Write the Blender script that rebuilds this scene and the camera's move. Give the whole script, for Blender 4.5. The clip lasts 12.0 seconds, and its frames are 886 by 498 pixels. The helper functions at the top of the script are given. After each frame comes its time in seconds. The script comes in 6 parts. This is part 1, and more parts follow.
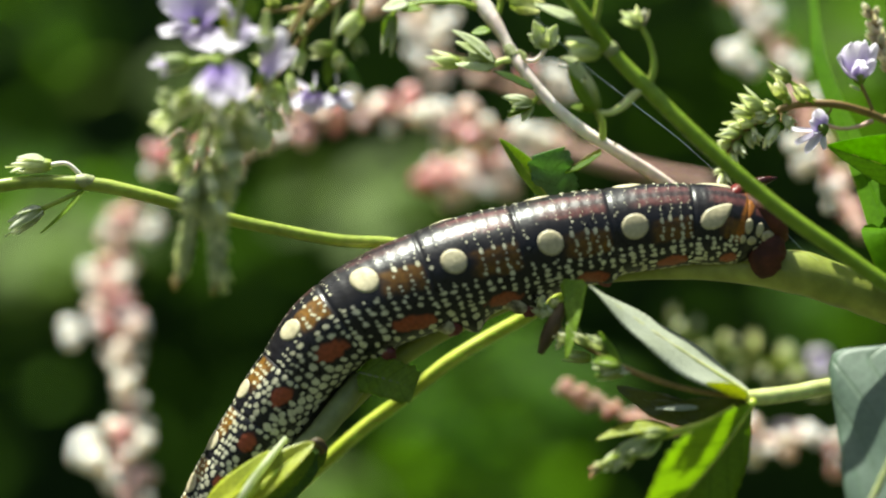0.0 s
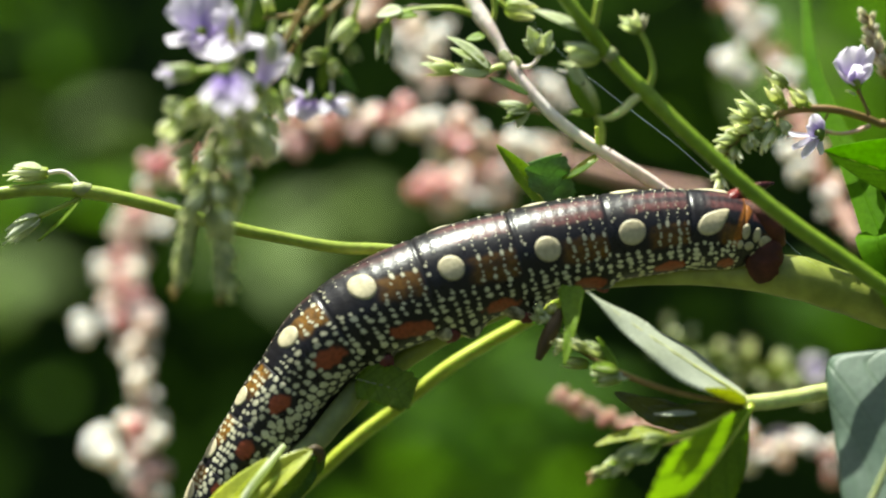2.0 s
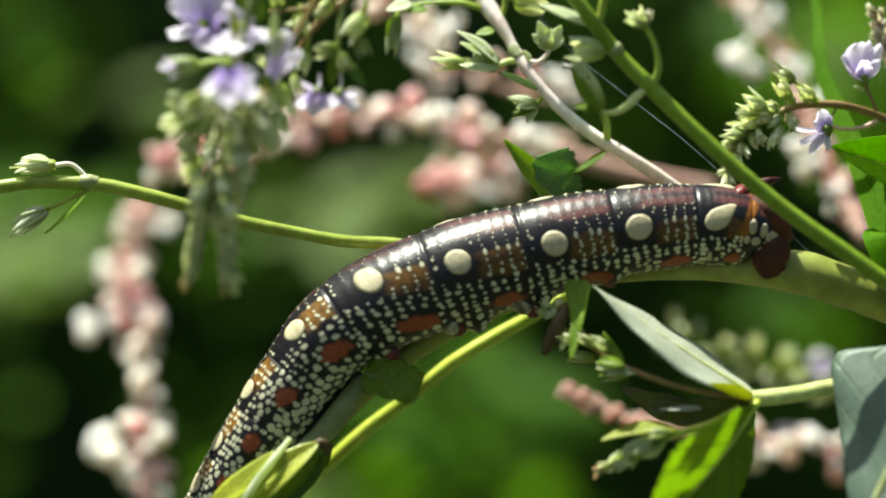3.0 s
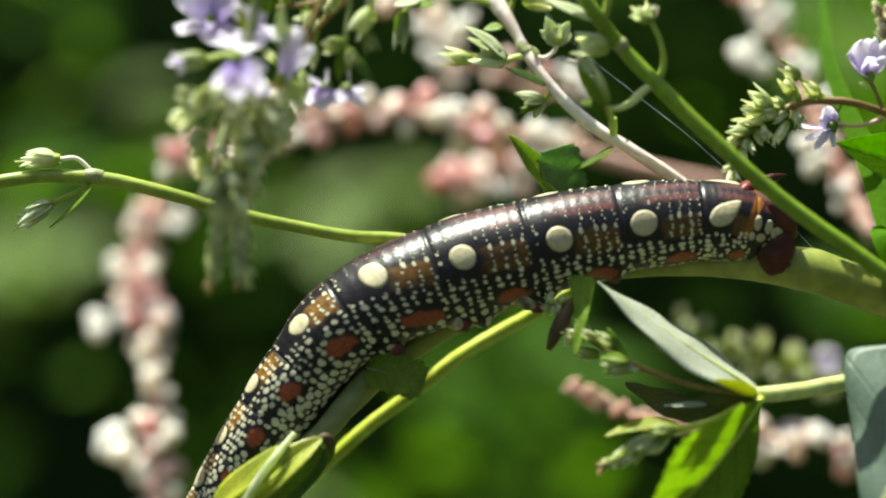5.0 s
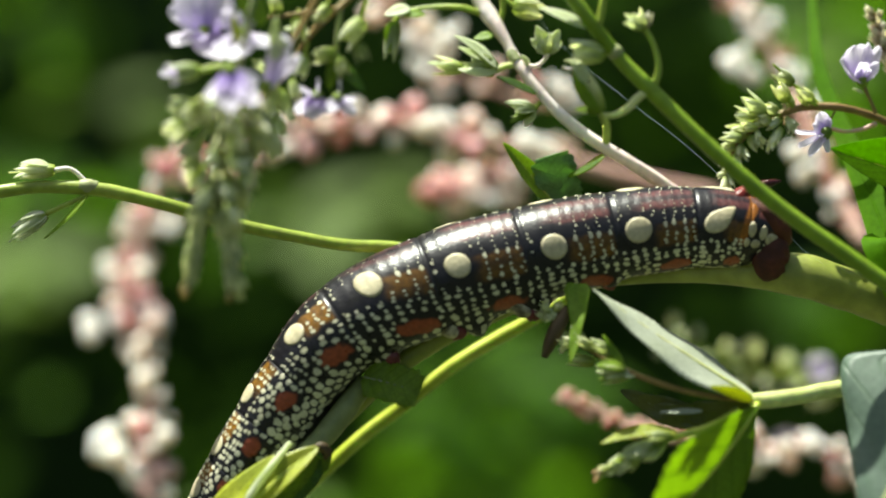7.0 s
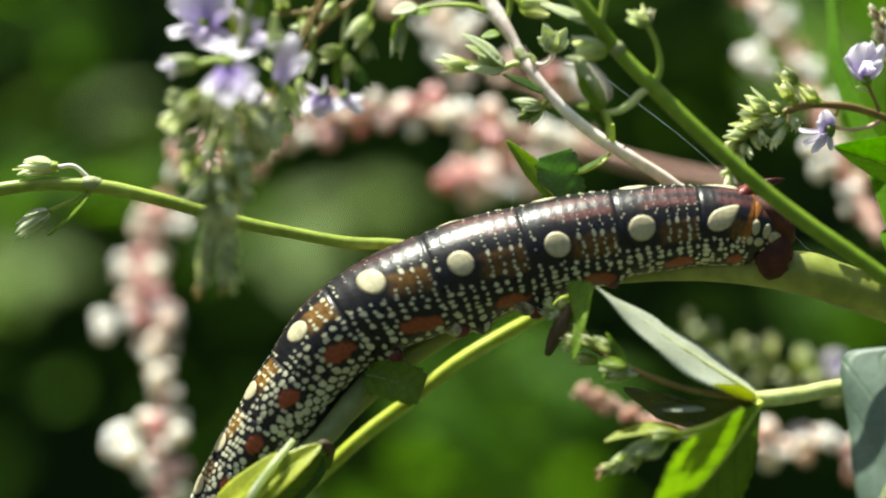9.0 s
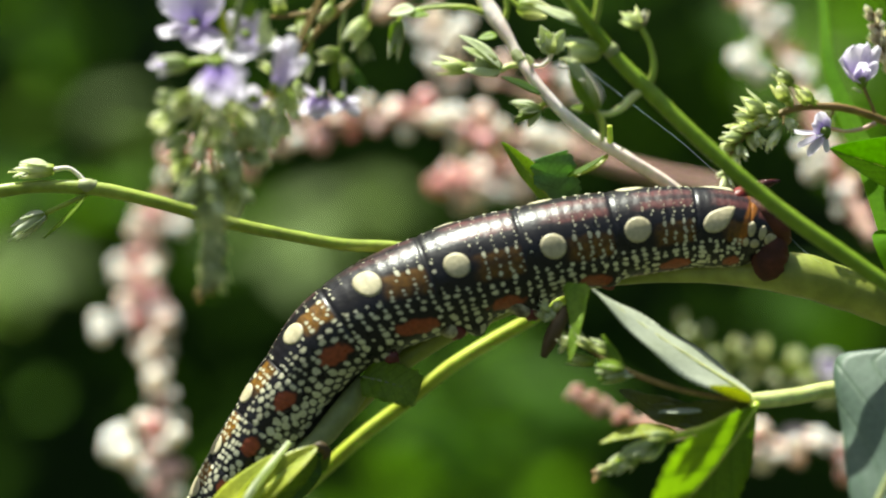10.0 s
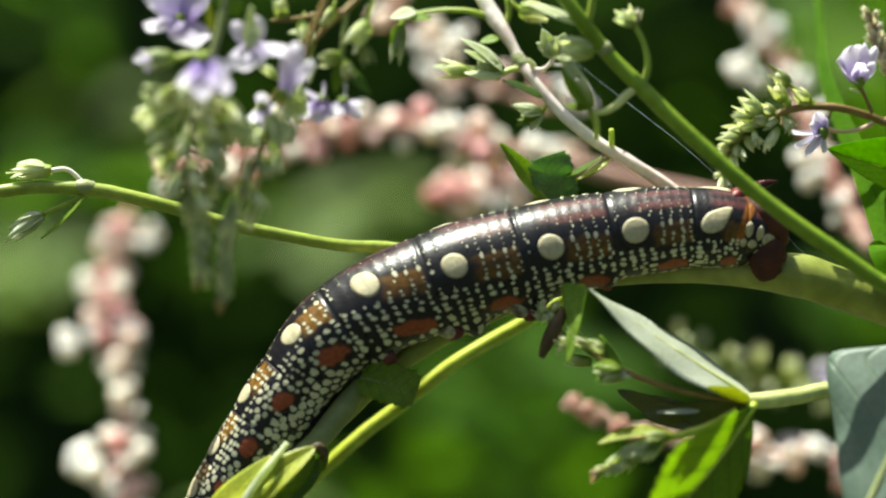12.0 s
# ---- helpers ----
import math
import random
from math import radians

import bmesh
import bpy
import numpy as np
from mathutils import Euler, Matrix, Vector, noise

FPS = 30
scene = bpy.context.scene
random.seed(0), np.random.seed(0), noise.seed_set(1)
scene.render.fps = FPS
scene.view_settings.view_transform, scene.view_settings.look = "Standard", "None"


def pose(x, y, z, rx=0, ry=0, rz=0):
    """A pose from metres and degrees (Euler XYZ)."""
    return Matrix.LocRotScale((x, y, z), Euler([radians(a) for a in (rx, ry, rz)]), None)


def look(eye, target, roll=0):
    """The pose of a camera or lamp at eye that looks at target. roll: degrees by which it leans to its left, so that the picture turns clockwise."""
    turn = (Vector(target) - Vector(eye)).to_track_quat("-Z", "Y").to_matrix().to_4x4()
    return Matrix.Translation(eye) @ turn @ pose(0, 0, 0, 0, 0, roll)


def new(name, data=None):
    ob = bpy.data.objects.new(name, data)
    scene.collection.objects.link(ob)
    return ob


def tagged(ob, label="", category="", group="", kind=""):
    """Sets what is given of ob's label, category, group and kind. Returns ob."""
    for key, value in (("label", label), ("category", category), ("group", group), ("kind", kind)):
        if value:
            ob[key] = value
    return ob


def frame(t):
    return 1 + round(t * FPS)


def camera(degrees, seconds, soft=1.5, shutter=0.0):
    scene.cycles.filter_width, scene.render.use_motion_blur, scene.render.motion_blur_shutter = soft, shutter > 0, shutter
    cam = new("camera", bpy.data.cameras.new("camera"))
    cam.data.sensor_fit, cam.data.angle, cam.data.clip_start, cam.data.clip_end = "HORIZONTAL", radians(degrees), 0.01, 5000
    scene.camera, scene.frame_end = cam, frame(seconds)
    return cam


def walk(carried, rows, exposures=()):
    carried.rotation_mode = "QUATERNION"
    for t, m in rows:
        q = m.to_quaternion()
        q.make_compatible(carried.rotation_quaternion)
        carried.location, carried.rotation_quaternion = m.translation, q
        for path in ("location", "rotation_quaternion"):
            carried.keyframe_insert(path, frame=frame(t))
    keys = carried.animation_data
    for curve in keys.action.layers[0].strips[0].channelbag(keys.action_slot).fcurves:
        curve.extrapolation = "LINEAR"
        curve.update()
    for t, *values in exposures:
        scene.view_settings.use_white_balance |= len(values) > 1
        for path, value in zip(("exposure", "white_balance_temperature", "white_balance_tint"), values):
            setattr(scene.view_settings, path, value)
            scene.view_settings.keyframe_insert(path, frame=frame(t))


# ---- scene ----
# A macro shot: a hawk-moth caterpillar on a flowering stem. x right, y away from the camera, z up.
DIST = 0.23523
PATH = [
    (0, 0.000, 0.000, 0.000),
    (0.5, -0.056, 0.071, 0.066),
    (1, -0.066, 0.102, 0.087),
    (1.5, -0.045, 0.153, 0.227),
    (2, -0.071, 0.179, 0.234),
    (2.5, -0.039, 0.152, 0.149),
    (3, 0.113, 0.016, -0.012),
    (5, 0.243, -0.115, -0.215),
    (5.5, 0.214, -0.087, -0.164),
    (6, 0.141, 0.025, 0.020),
    (6.5, 0.169, 0.025, 0.034),
    (7, 0.101, 0.112, 0.163),
    (9, 0.189, 0.049, 0.075),
    (9.5, 0.198, 0.023, 0.123),
    (10, 0.077, 0.103, 0.149),
    (10.5, 0.163, 0.023, 0.007),
    (11, -0.000, 0.136, 0.158),
    (11.5, -0.077, 0.214, 0.244),
    (12, 0.016, 0.120, 0.184),
]
cam = camera(24.0, 12.0, soft=2.05)
cam.data.dof.use_dof = True
cam.data.dof.focus_distance = DIST + 0.0005
cam.data.dof.aperture_fstop = 7.4
walk(cam, [(t, pose(0, -DIST, 0, 90 + pitch, roll, yaw)) for t, yaw, pitch, roll in PATH],
     exposures=[(0, 1.25, 6250, -2), (12, 1.25, 6250, -2)])

# ---- light ----
SUN = Vector((-0.27, 0.10, 0.95)).normalized()
world = bpy.data.worlds.new("sky")
scene.world = world
world.use_nodes = True
wn = world.node_tree
sky = wn.nodes.new("ShaderNodeTexSky")
sky.sky_type = 'NISHITA'
sky.sun_disc = False
sky.dust_density = 5.0
sky.ozone_density = 0.3
sky.sun_elevation = math.asin(SUN.z)
sky.sun_rotation = math.atan2(SUN.x, SUN.y)
wn.links.new(sky.outputs[0], wn.nodes["Background"].inputs[0])
wn.nodes["Background"].inputs[1].default_value = 0.052
sun = new("sun", bpy.data.lights.new("sun", 'SUN'))
sun.data.energy = 5.0
sun.data.angle = radians(0.5)
sun.data.color = (1.0, 0.94, 0.83)
sun.matrix_basis = look(SUN * 3, (0, 0, 0))


# ---- materials ----
def nodes_of(name):
    m = bpy.data.materials.new(name)
    m.use_nodes = True
    return m, m.node_tree, m.node_tree.nodes["Principled BSDF"]


def ramp_of(tree, source, stops):
    r = tree.nodes.new("ShaderNodeValToRGB")
    while len(r.color_ramp.elements) < len(stops):
        r.color_ramp.elements.new(0.5)
    for e, (p, c) in zip(r.color_ramp.elements, stops):
        e.position, e.color = p, (*c, 1)
    tree.links.new(source, r.inputs[0])
    return r.outputs[0]


def noise_of(tree, scale, detail=3.0, stretch=(1, 1, 1)):
    co = tree.nodes.new("ShaderNodeTexCoord")
    mp = tree.nodes.new("ShaderNodeMapping")
    mp.inputs["Scale"].default_value = stretch
    nz = tree.nodes.new("ShaderNodeTexNoise")
    nz.inputs["Scale"].default_value = scale
    nz.inputs["Detail"].default_value = detail
    tree.links.new(co.outputs["Object"], mp.inputs["Vector"])
    tree.links.new(mp.outputs[0], nz.inputs["Vector"])
    return nz.outputs[0]


def mixed(tree, mode, factor, a, b):
    """Colours a and b, sockets or values, mixed."""
    n = tree.nodes.new("ShaderNodeMix")
    n.data_type, n.blend_type = 'RGBA', mode
    for i, v in ((0, factor), (6, a), (7, b)):
        if isinstance(v, bpy.types.NodeSocket):
            tree.links.new(v, n.inputs[i])
        else:
            n.inputs[i].default_value = v if i == 0 else (*v, 1)
    return n.outputs[2]


def bumped(tree, height, strength, distance):
    b = tree.nodes.new("ShaderNodeBump")
    b.inputs["Strength"].default_value = strength
    b.inputs["Distance"].default_value = distance
    tree.links.new(height, b.inputs["Height"])
    return b.outputs[0]


def plant(name, dark, light, rough=0.45, scale=900.0, bump=0.25, sss=0.25, vary=0.0, stretch=(1, 1, 1)):
    """Living tissue: two-tone colour at two scales, soft inside, with fine relief."""
    m, tr, b = nodes_of(name)
    coarse, fine = noise_of(tr, scale * 0.22, 2.0, stretch), noise_of(tr, scale * 1.6, 4.0, stretch)
    col = ramp_of(tr, coarse, [(0.36, dark), (0.64, light)])
    grain = ramp_of(tr, fine, [(0.3, (0.72, 0.72, 0.72)), (0.7, (1.12, 1.12, 1.12))])
    col = mixed(tr, 'MULTIPLY', 0.8, col, grain)
    if vary:
        info = tr.nodes.new("ShaderNodeObjectInfo")
        tone = ramp_of(tr, info.outputs["Random"], [(0.0, (1 - vary,) * 3), (1.0, (1 + vary,) * 3)])
        col = mixed(tr, 'MULTIPLY', 1.0, col, tone)
    tr.links.new(col, b.inputs["Base Color"])
    b.inputs["Roughness"].default_value = rough
    b.inputs["Specular IOR Level"].default_value = 0.35
    b.inputs["Subsurface Weight"].default_value = sss
    b.inputs["Subsurface Radius"].default_value = (0.7, 1.0, 0.3)
    b.inputs["Subsurface Scale"].default_value = 0.0018
    tr.links.new(bumped(tr, fine, bump, 0.0002), b.inputs["Normal"])
    return m


def foliage(name, dark, light, through_light, rough=0.4, veins=8.0, clear=0.5, scale=350.0, vein_tone=1.35, gloss=0.5):
    """A leaf blade: veined, glossy above, letting light through."""
    m, tr, b = nodes_of(name)
    uv = tr.nodes.new("ShaderNodeUVMap")
    sep = tr.nodes.new("ShaderNodeSeparateXYZ")
    tr.links.new(uv.outputs[0], sep.inputs[0])

    def calc(op, a, c):
        n = tr.nodes.new("ShaderNodeMath")
        n.operation = op
        for i, v in enumerate((a, c)):
            if isinstance(v, bpy.types.NodeSocket):
                tr.links.new(v, n.inputs[i])
            elif v is not None:
                n.inputs[i].default_value = v
        return n.outputs[0]

    side = calc('ABSOLUTE', calc('SUBTRACT', sep.outputs[1], 0.5), None)
    slant = calc('SUBTRACT', calc('MULTIPLY', sep.outputs[0], veins), calc('MULTIPLY', side, veins * 0.55))
    near = calc('ABSOLUTE', calc('SUBTRACT', calc('FRACT', slant, None), 0.5), None)
    vein = ramp_of(tr, near, [(0.0, (1, 1, 1)), (0.10, (0, 0, 0))])
    coarse, fine = noise_of(tr, scale * 0.5, 3.0), noise_of(tr, scale * 7, 4.0)
    col = ramp_of(tr, coarse, [(0.35, dark), (0.65, light)])
    grain = ramp_of(tr, fine, [(0.3, (0.78, 0.78, 0.78)), (0.7, (1.1, 1.1, 1.1))])
    col = mixed(tr, 'MULTIPLY', 0.8, col, grain)
    pale = mixed(tr, 'MULTIPLY', 1.0, col, (vein_tone, vein_tone, vein_tone * 0.9))
    col = mixed(tr, 'MIX', vein, col, pale)
    tr.links.new(col, b.inputs["Base Color"])
    b.inputs["Roughness"].default_value = rough
    b.inputs["Specular IOR Level"].default_value = gloss
    relief = calc('ADD', calc('MULTIPLY', fine, 0.5), vein)
    nrm = bumped(tr, relief, 0.35, 0.0002)
    tr.links.new(nrm, b.inputs["Normal"])
    tl = tr.nodes.new("ShaderNodeBsdfTranslucent")
    glow = mixed(tr, 'MULTIPLY', 0.8, through_light, grain)
    dim = mixed(tr, 'MULTIPLY', 1.0, glow, (0.6, 0.65, 0.5))
    glow = mixed(tr, 'MIX', vein, glow, dim)
    tr.links.new(glow, tl.inputs["Color"])
    mix = tr.nodes.new("ShaderNodeMixShader")
    mix.inputs[0].default_value = clear
    tr.links.new(b.outputs[0], mix.inputs[1])
    tr.links.new(tl.outputs[0], mix.inputs[2])
    tr.links.new(mix.outputs[0], tr.nodes["Material Output"].inputs["Surface"])
    return m


def petal_matter(name, edge, heart, clear=0.5):
    """Thin petal tissue, darker toward the throat, with fine streaks; V runs from base to rim."""
    m, tr, b = nodes_of(name)
    uv = tr.nodes.new("ShaderNodeUVMap")
    sep = tr.nodes.new("ShaderNodeSeparateXYZ")
    tr.links.new(uv.outputs[0], sep.inputs[0])
    col = ramp_of(tr, sep.outputs[0], [(0.15, heart), (0.75, edge)])
    streak = ramp_of(tr, noise_of(tr, 9.0, 2.0, (1, 1, 0.15)), [(0.35, (0.8, 0.76, 0.9)), (0.6, (1.05, 1.05, 1.05))])
    col = mixed(tr, 'MULTIPLY', 0.7, col, streak)
    tr.links.new(col, b.inputs["Base Color"])
    b.inputs["Roughness"].default_value = 0.55
    tl = tr.nodes.new("ShaderNodeBsdfTranslucent")
    tr.links.new(col, tl.inputs["Color"])
    mix = tr.nodes.new("ShaderNodeMixShader")
    mix.inputs[0].default_value = clear
    tr.links.new(b.outputs[0], mix.inputs[1])
    tr.links.new(tl.outputs[0], mix.inputs[2])
    tr.links.new(mix.outputs[0], tr.nodes["Material Output"].inputs["Surface"])
    return m


def bud_matter(name, foot, middle, tip, clear=0.3):
    """Sepals of a bud one unit long: greener at the foot, pale at the tips, blotched, letting light through."""
    m, tr, b = nodes_of(name)
    co = tr.nodes.new("ShaderNodeTexCoord")
    sep = tr.nodes.new("ShaderNodeSeparateXYZ")
    tr.links.new(co.outputs["Object"], sep.inputs[0])
    col = ramp_of(tr, sep.outputs[2], [(0.05, foot), (0.42, middle), (0.9, tip)])
    blot = ramp_of(tr, noise_of(tr, 5.0, 4.0, (1, 1, 0.5)), [(0.32, (0.66, 0.7, 0.6)), (0.68, (1.2, 1.18, 1.15))])
    col = mixed(tr, 'MULTIPLY', 0.85, col, blot)
    info = tr.nodes.new("ShaderNodeObjectInfo")
    tone = ramp_of(tr, info.outputs["Random"], [(0.0, (0.72, 0.76, 0.7)), (1.0, (1.2, 1.16, 1.1))])
    col = mixed(tr, 'MULTIPLY', 1.0, col, tone)
    tr.links.new(col, b.inputs["Base Color"])
    b.inputs["Roughness"].default_value = 0.48
    tr.links.new(bumped(tr, noise_of(tr, 14.0, 3.0, (1, 1, 0.3)), 0.5, 0.00015), b.inputs["Normal"])
    tl = tr.nodes.new("ShaderNodeBsdfTranslucent")
    tr.links.new(mixed(tr, 'MULTIPLY', 1.0, col, (1.1, 1.15, 0.65)), tl.inputs["Color"])
    mix = tr.nodes.new("ShaderNodeMixShader")
    mix.inputs[0].default_value = clear
    tr.links.new(b.outputs[0], mix.inputs[1])
    tr.links.new(tl.outputs[0], mix.inputs[2])
    tr.links.new(mix.outputs[0], tr.nodes["Material Output"].inputs["Surface"])
    return m


def floret_matter(name, tones):
    """Small knotweed florets: each a tone between rose and cream, greener at the foot."""
    m, tr, b = nodes_of(name)
    info = tr.nodes.new("ShaderNodeObjectInfo")
    col = ramp_of(tr, info.outputs["Random"], tones)
    blot = ramp_of(tr, noise_of(tr, 3.0, 3.0), [(0.35, (0.86, 0.74, 0.74)), (0.62, (1.08, 1.08, 1.04))])
    col = mixed(tr, 'MULTIPLY', 0.9, col, blot)
    tr.links.new(col, b.inputs["Base Color"])
    b.inputs["Roughness"].default_value = 0.5
    b.inputs["Subsurface Weight"].default_value = 1.0
    b.inputs["Subsurface Radius"].default_value = (0.95, 0.85, 0.75)
    b.inputs["Subsurface Scale"].default_value = 0.004
    tl = tr.nodes.new("ShaderNodeBsdfTranslucent")
    tr.links.new(col, tl.inputs["Color"])
    mix = tr.nodes.new("ShaderNodeMixShader")
    mix.inputs[0].default_value = 0.08
    tr.links.new(b.outputs[0], mix.inputs[1])
    tr.links.new(tl.outputs[0], mix.inputs[2])
    tr.links.new(mix.outputs[0], tr.nodes["Material Output"].inputs["Surface"])
    return m


def skin_matter():
    """Caterpillar skin: pigment laid down in the mesh, with a waxy gloss and fine wrinkles."""
    m, tr, b = nodes_of("caterpillar_skin")
    pig = tr.nodes.new("ShaderNodeVertexColor")
    pig.layer_name = "pigment"
    fine = noise_of(tr, 2600, 4.0)
    grain = ramp_of(tr, fine, [(0.3, (0.65, 0.65, 0.65)), (0.7, (1.2, 1.2, 1.2))])
    col = mixed(tr, 'MULTIPLY', 0.8, pig.outputs[0], grain)
    tr.links.new(col, b.inputs["Base Color"])
    rough = ramp_of(tr, noise_of(tr, 500, 3.0), [(0.3, (0.25, 0.25, 0.25)), (0.7, (0.37, 0.37, 0.37))])
    tr.links.new(rough, b.inputs["Roughness"])
    b.inputs["Specular IOR Level"].default_value = 0.31
    tr.links.new(bumped(tr, fine, 0.35, 0.00012), b.inputs["Normal"])
    return m


SKIN = skin_matter()
CREAM = plant("cream_skin", (0.42, 0.37, 0.235), (0.53, 0.475, 0.31), 0.5, 1500, 0.2, 0.1)
DOT = plant("pale_dot_skin", (0.50, 0.48, 0.32), (0.66, 0.64, 0.46), 0.4, 1500, 0.1, 0.1)
CLASPER = plant("dark_red_brown_skin", (0.045, 0.011, 0.005), (0.095, 0.024, 0.011), 0.7, 1800, 0.35, 0.0)
HORN = plant("red_horn", (0.12, 0.010, 0.008), (0.24, 0.024, 0.014), 0.35, 2500, 0.5, 0.0)
HORN_TIP = plant("black_horn_tip", (0.012, 0.006, 0.006), (0.06, 0.012, 0.012), 0.25, 2500, 0.5, 0.0)
PROLEG = plant("mottled_proleg", (0.09, 0.075, 0.04), (0.52, 0.47, 0.30), 0.6, 3600, 0.3, 0.1)
FOOT = plant("dark_rose_foot", (0.09, 0.018, 0.018), (0.18, 0.04, 0.035), 0.4, 1500, 0.3, 0.1)
STEM = plant("green_stem", (0.22, 0.27, 0.03), (0.31, 0.37, 0.06), 0.42, 500, 0.3, 0.3, 0, (1, 1, 1))
STEM_OLIVE = plant("olive_stem", (0.22, 0.25, 0.045), (0.33, 0.35, 0.095), 0.4, 350, 0.3, 0.3)
STEM_GREEN = plant("leaf_green_stem", (0.15, 0.235, 0.010), (0.21, 0.31, 0.020), 0.42, 500, 0.3, 0.3)
STEM_YELLOW = plant("yellow_green_stem", (0.40, 0.46, 0.045), (0.54, 0.60, 0.11), 0.3, 500, 0.3, 0.3)
STEM_LIGHT = plant("whitish_green_stem", (0.48, 0.52, 0.18), (0.64, 0.66, 0.32), 0.45, 500, 0.3, 0.3)
STEM_GREY = plant("grey_green_stem", (0.21, 0.24, 0.09), (0.30, 0.32, 0.15), 0.5, 400, 0.4, 0.2)
STEM_PALE = plant("bleached_pink_stem", (0.78, 0.60, 0.54), (0.92, 0.86, 0.79), 0.5, 450, 0.5, 0.15)
STEM_RED = plant("reddish_stem", (0.20, 0.12, 0.045), (0.30, 0.20, 0.07), 0.5, 600, 0.3, 0.1)
STEM_ROSE = plant("rose_stem", (0.50, 0.29, 0.24), (0.62, 0.42, 0.35), 0.5, 300, 0.3, 0.2)
BUD = bud_matter("bud_green", (0.25, 0.34, 0.05), (0.43, 0.48, 0.17), (0.80, 0.80, 0.62), 0.42)
BUD_PALE = bud_matter("pale_bud", (0.37, 0.46, 0.09), (0.66, 0.71, 0.40), (0.93, 0.93, 0.82), 0.46)
BUD_WHITE = bud_matter("whitish_bud", (0.40, 0.48, 0.10), (0.78, 0.80, 0.56), (0.94, 0.94, 0.87), 0.42)
BUD_GREY = bud_matter("grey_green_bud", (0.30, 0.35, 0.11), (0.66, 0.70, 0.40), (0.84, 0.82, 0.60), 0.48)
BUD_BROWN = bud_matter("browning_bud", (0.26, 0.26, 0.09), (0.42, 0.34, 0.16), (0.45, 0.27, 0.12), 0.35)
HUSK = plant("brown_husk", (0.05, 0.033, 0.012), (0.12, 0.08, 0.03), 0.6, 800, 0.5, 0.0)
PETAL = petal_matter("lilac_petal", (0.88, 0.82, 0.93), (0.50, 0.36, 0.76), 0.55)
PETAL_WHITE = petal_matter("white_petal", (0.84, 0.80, 0.88), (0.66, 0.57, 0.80), 0.5)
FLORET = floret_matter("rosy_floret", [(0.0, (0.46, 0.18, 0.21)), (0.35, (0.60, 0.32, 0.33)), (0.6, (0.74, 0.54, 0.50)), (0.8, (0.86, 0.80, 0.68))])
FLORET_DULL = floret_matter("dull_rosy_floret", [(0.0, (0.30, 0.12, 0.10)), (0.6, (0.42, 0.22, 0.18)), (1.0, (0.50, 0.36, 0.28))])
FLORET_WHITE = floret_matter("white_floret", [(0.0, (0.82, 0.76, 0.64)), (0.5, (0.88, 0.86, 0.76)), (1.0, (0.90, 0.89, 0.82))])
FLORET_CREAM = floret_matter("cream_floret", [(0.0, (0.48, 0.20, 0.21)), (0.3, (0.64, 0.38, 0.37)), (0.55, (0.77, 0.60, 0.53)), (0.8, (0.85, 0.76, 0.64)), (1.0, (0.87, 0.81, 0.69))])
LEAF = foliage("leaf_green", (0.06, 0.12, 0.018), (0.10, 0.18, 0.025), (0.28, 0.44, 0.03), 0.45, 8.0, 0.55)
LEAF_BRIGHT = foliage("leaf_bright", (0.10, 0.17, 0.02), (0.15, 0.24, 0.03), (0.52, 0.70, 0.05), 0.42, 6.0, 0.66)
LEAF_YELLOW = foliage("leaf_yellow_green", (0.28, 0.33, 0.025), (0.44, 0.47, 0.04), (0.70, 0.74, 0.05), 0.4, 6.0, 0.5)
LEAF_GREY = foliage("leaf_grey_green", (0.085, 0.135, 0.095), (0.125, 0.18, 0.13), (0.16, 0.28, 0.08), 0.5, 7.0, 0.3, 200, 1.15)
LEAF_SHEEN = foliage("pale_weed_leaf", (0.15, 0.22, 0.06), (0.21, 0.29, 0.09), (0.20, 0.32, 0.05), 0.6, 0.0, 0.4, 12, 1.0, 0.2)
# Whitish sun sheen of the long toothed leaf is put into this base colour.
LEAF_PALE = foliage("leaf_pale", (0.46, 0.49, 0.36), (0.58, 0.61, 0.48), (0.2, 0.32, 0.08), 0.38, 16.0, 0.25, 500, 1.15)
SEPAL = foliage("pale_sepal", (0.56, 0.62, 0.36), (0.82, 0.84, 0.68), (0.74, 0.82, 0.36), 0.5, 0.0, 0.52, 900)
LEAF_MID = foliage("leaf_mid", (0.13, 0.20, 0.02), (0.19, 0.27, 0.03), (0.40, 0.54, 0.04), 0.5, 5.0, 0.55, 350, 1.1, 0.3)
LEAF_FRESH = foliage("leaf_fresh", (0.18, 0.29, 0.025), (0.25, 0.37, 0.04), (0.50, 0.66, 0.05), 0.45, 0.0, 0.55, 350, 1.35, 0.35)
LEAF_BLUE = foliage("leaf_blue_green", (0.14, 0.25, 0.085), (0.19, 0.31, 0.115), (0.30, 0.50, 0.12), 0.5, 4.0, 0.5, 350, 1.2, 0.3)
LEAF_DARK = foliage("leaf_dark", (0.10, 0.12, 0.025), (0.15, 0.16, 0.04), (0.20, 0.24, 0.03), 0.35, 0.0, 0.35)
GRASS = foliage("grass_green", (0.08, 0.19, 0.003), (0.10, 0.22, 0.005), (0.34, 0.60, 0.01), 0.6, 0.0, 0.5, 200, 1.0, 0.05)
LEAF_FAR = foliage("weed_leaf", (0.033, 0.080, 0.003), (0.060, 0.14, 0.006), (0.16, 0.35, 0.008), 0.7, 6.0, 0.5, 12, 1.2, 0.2)
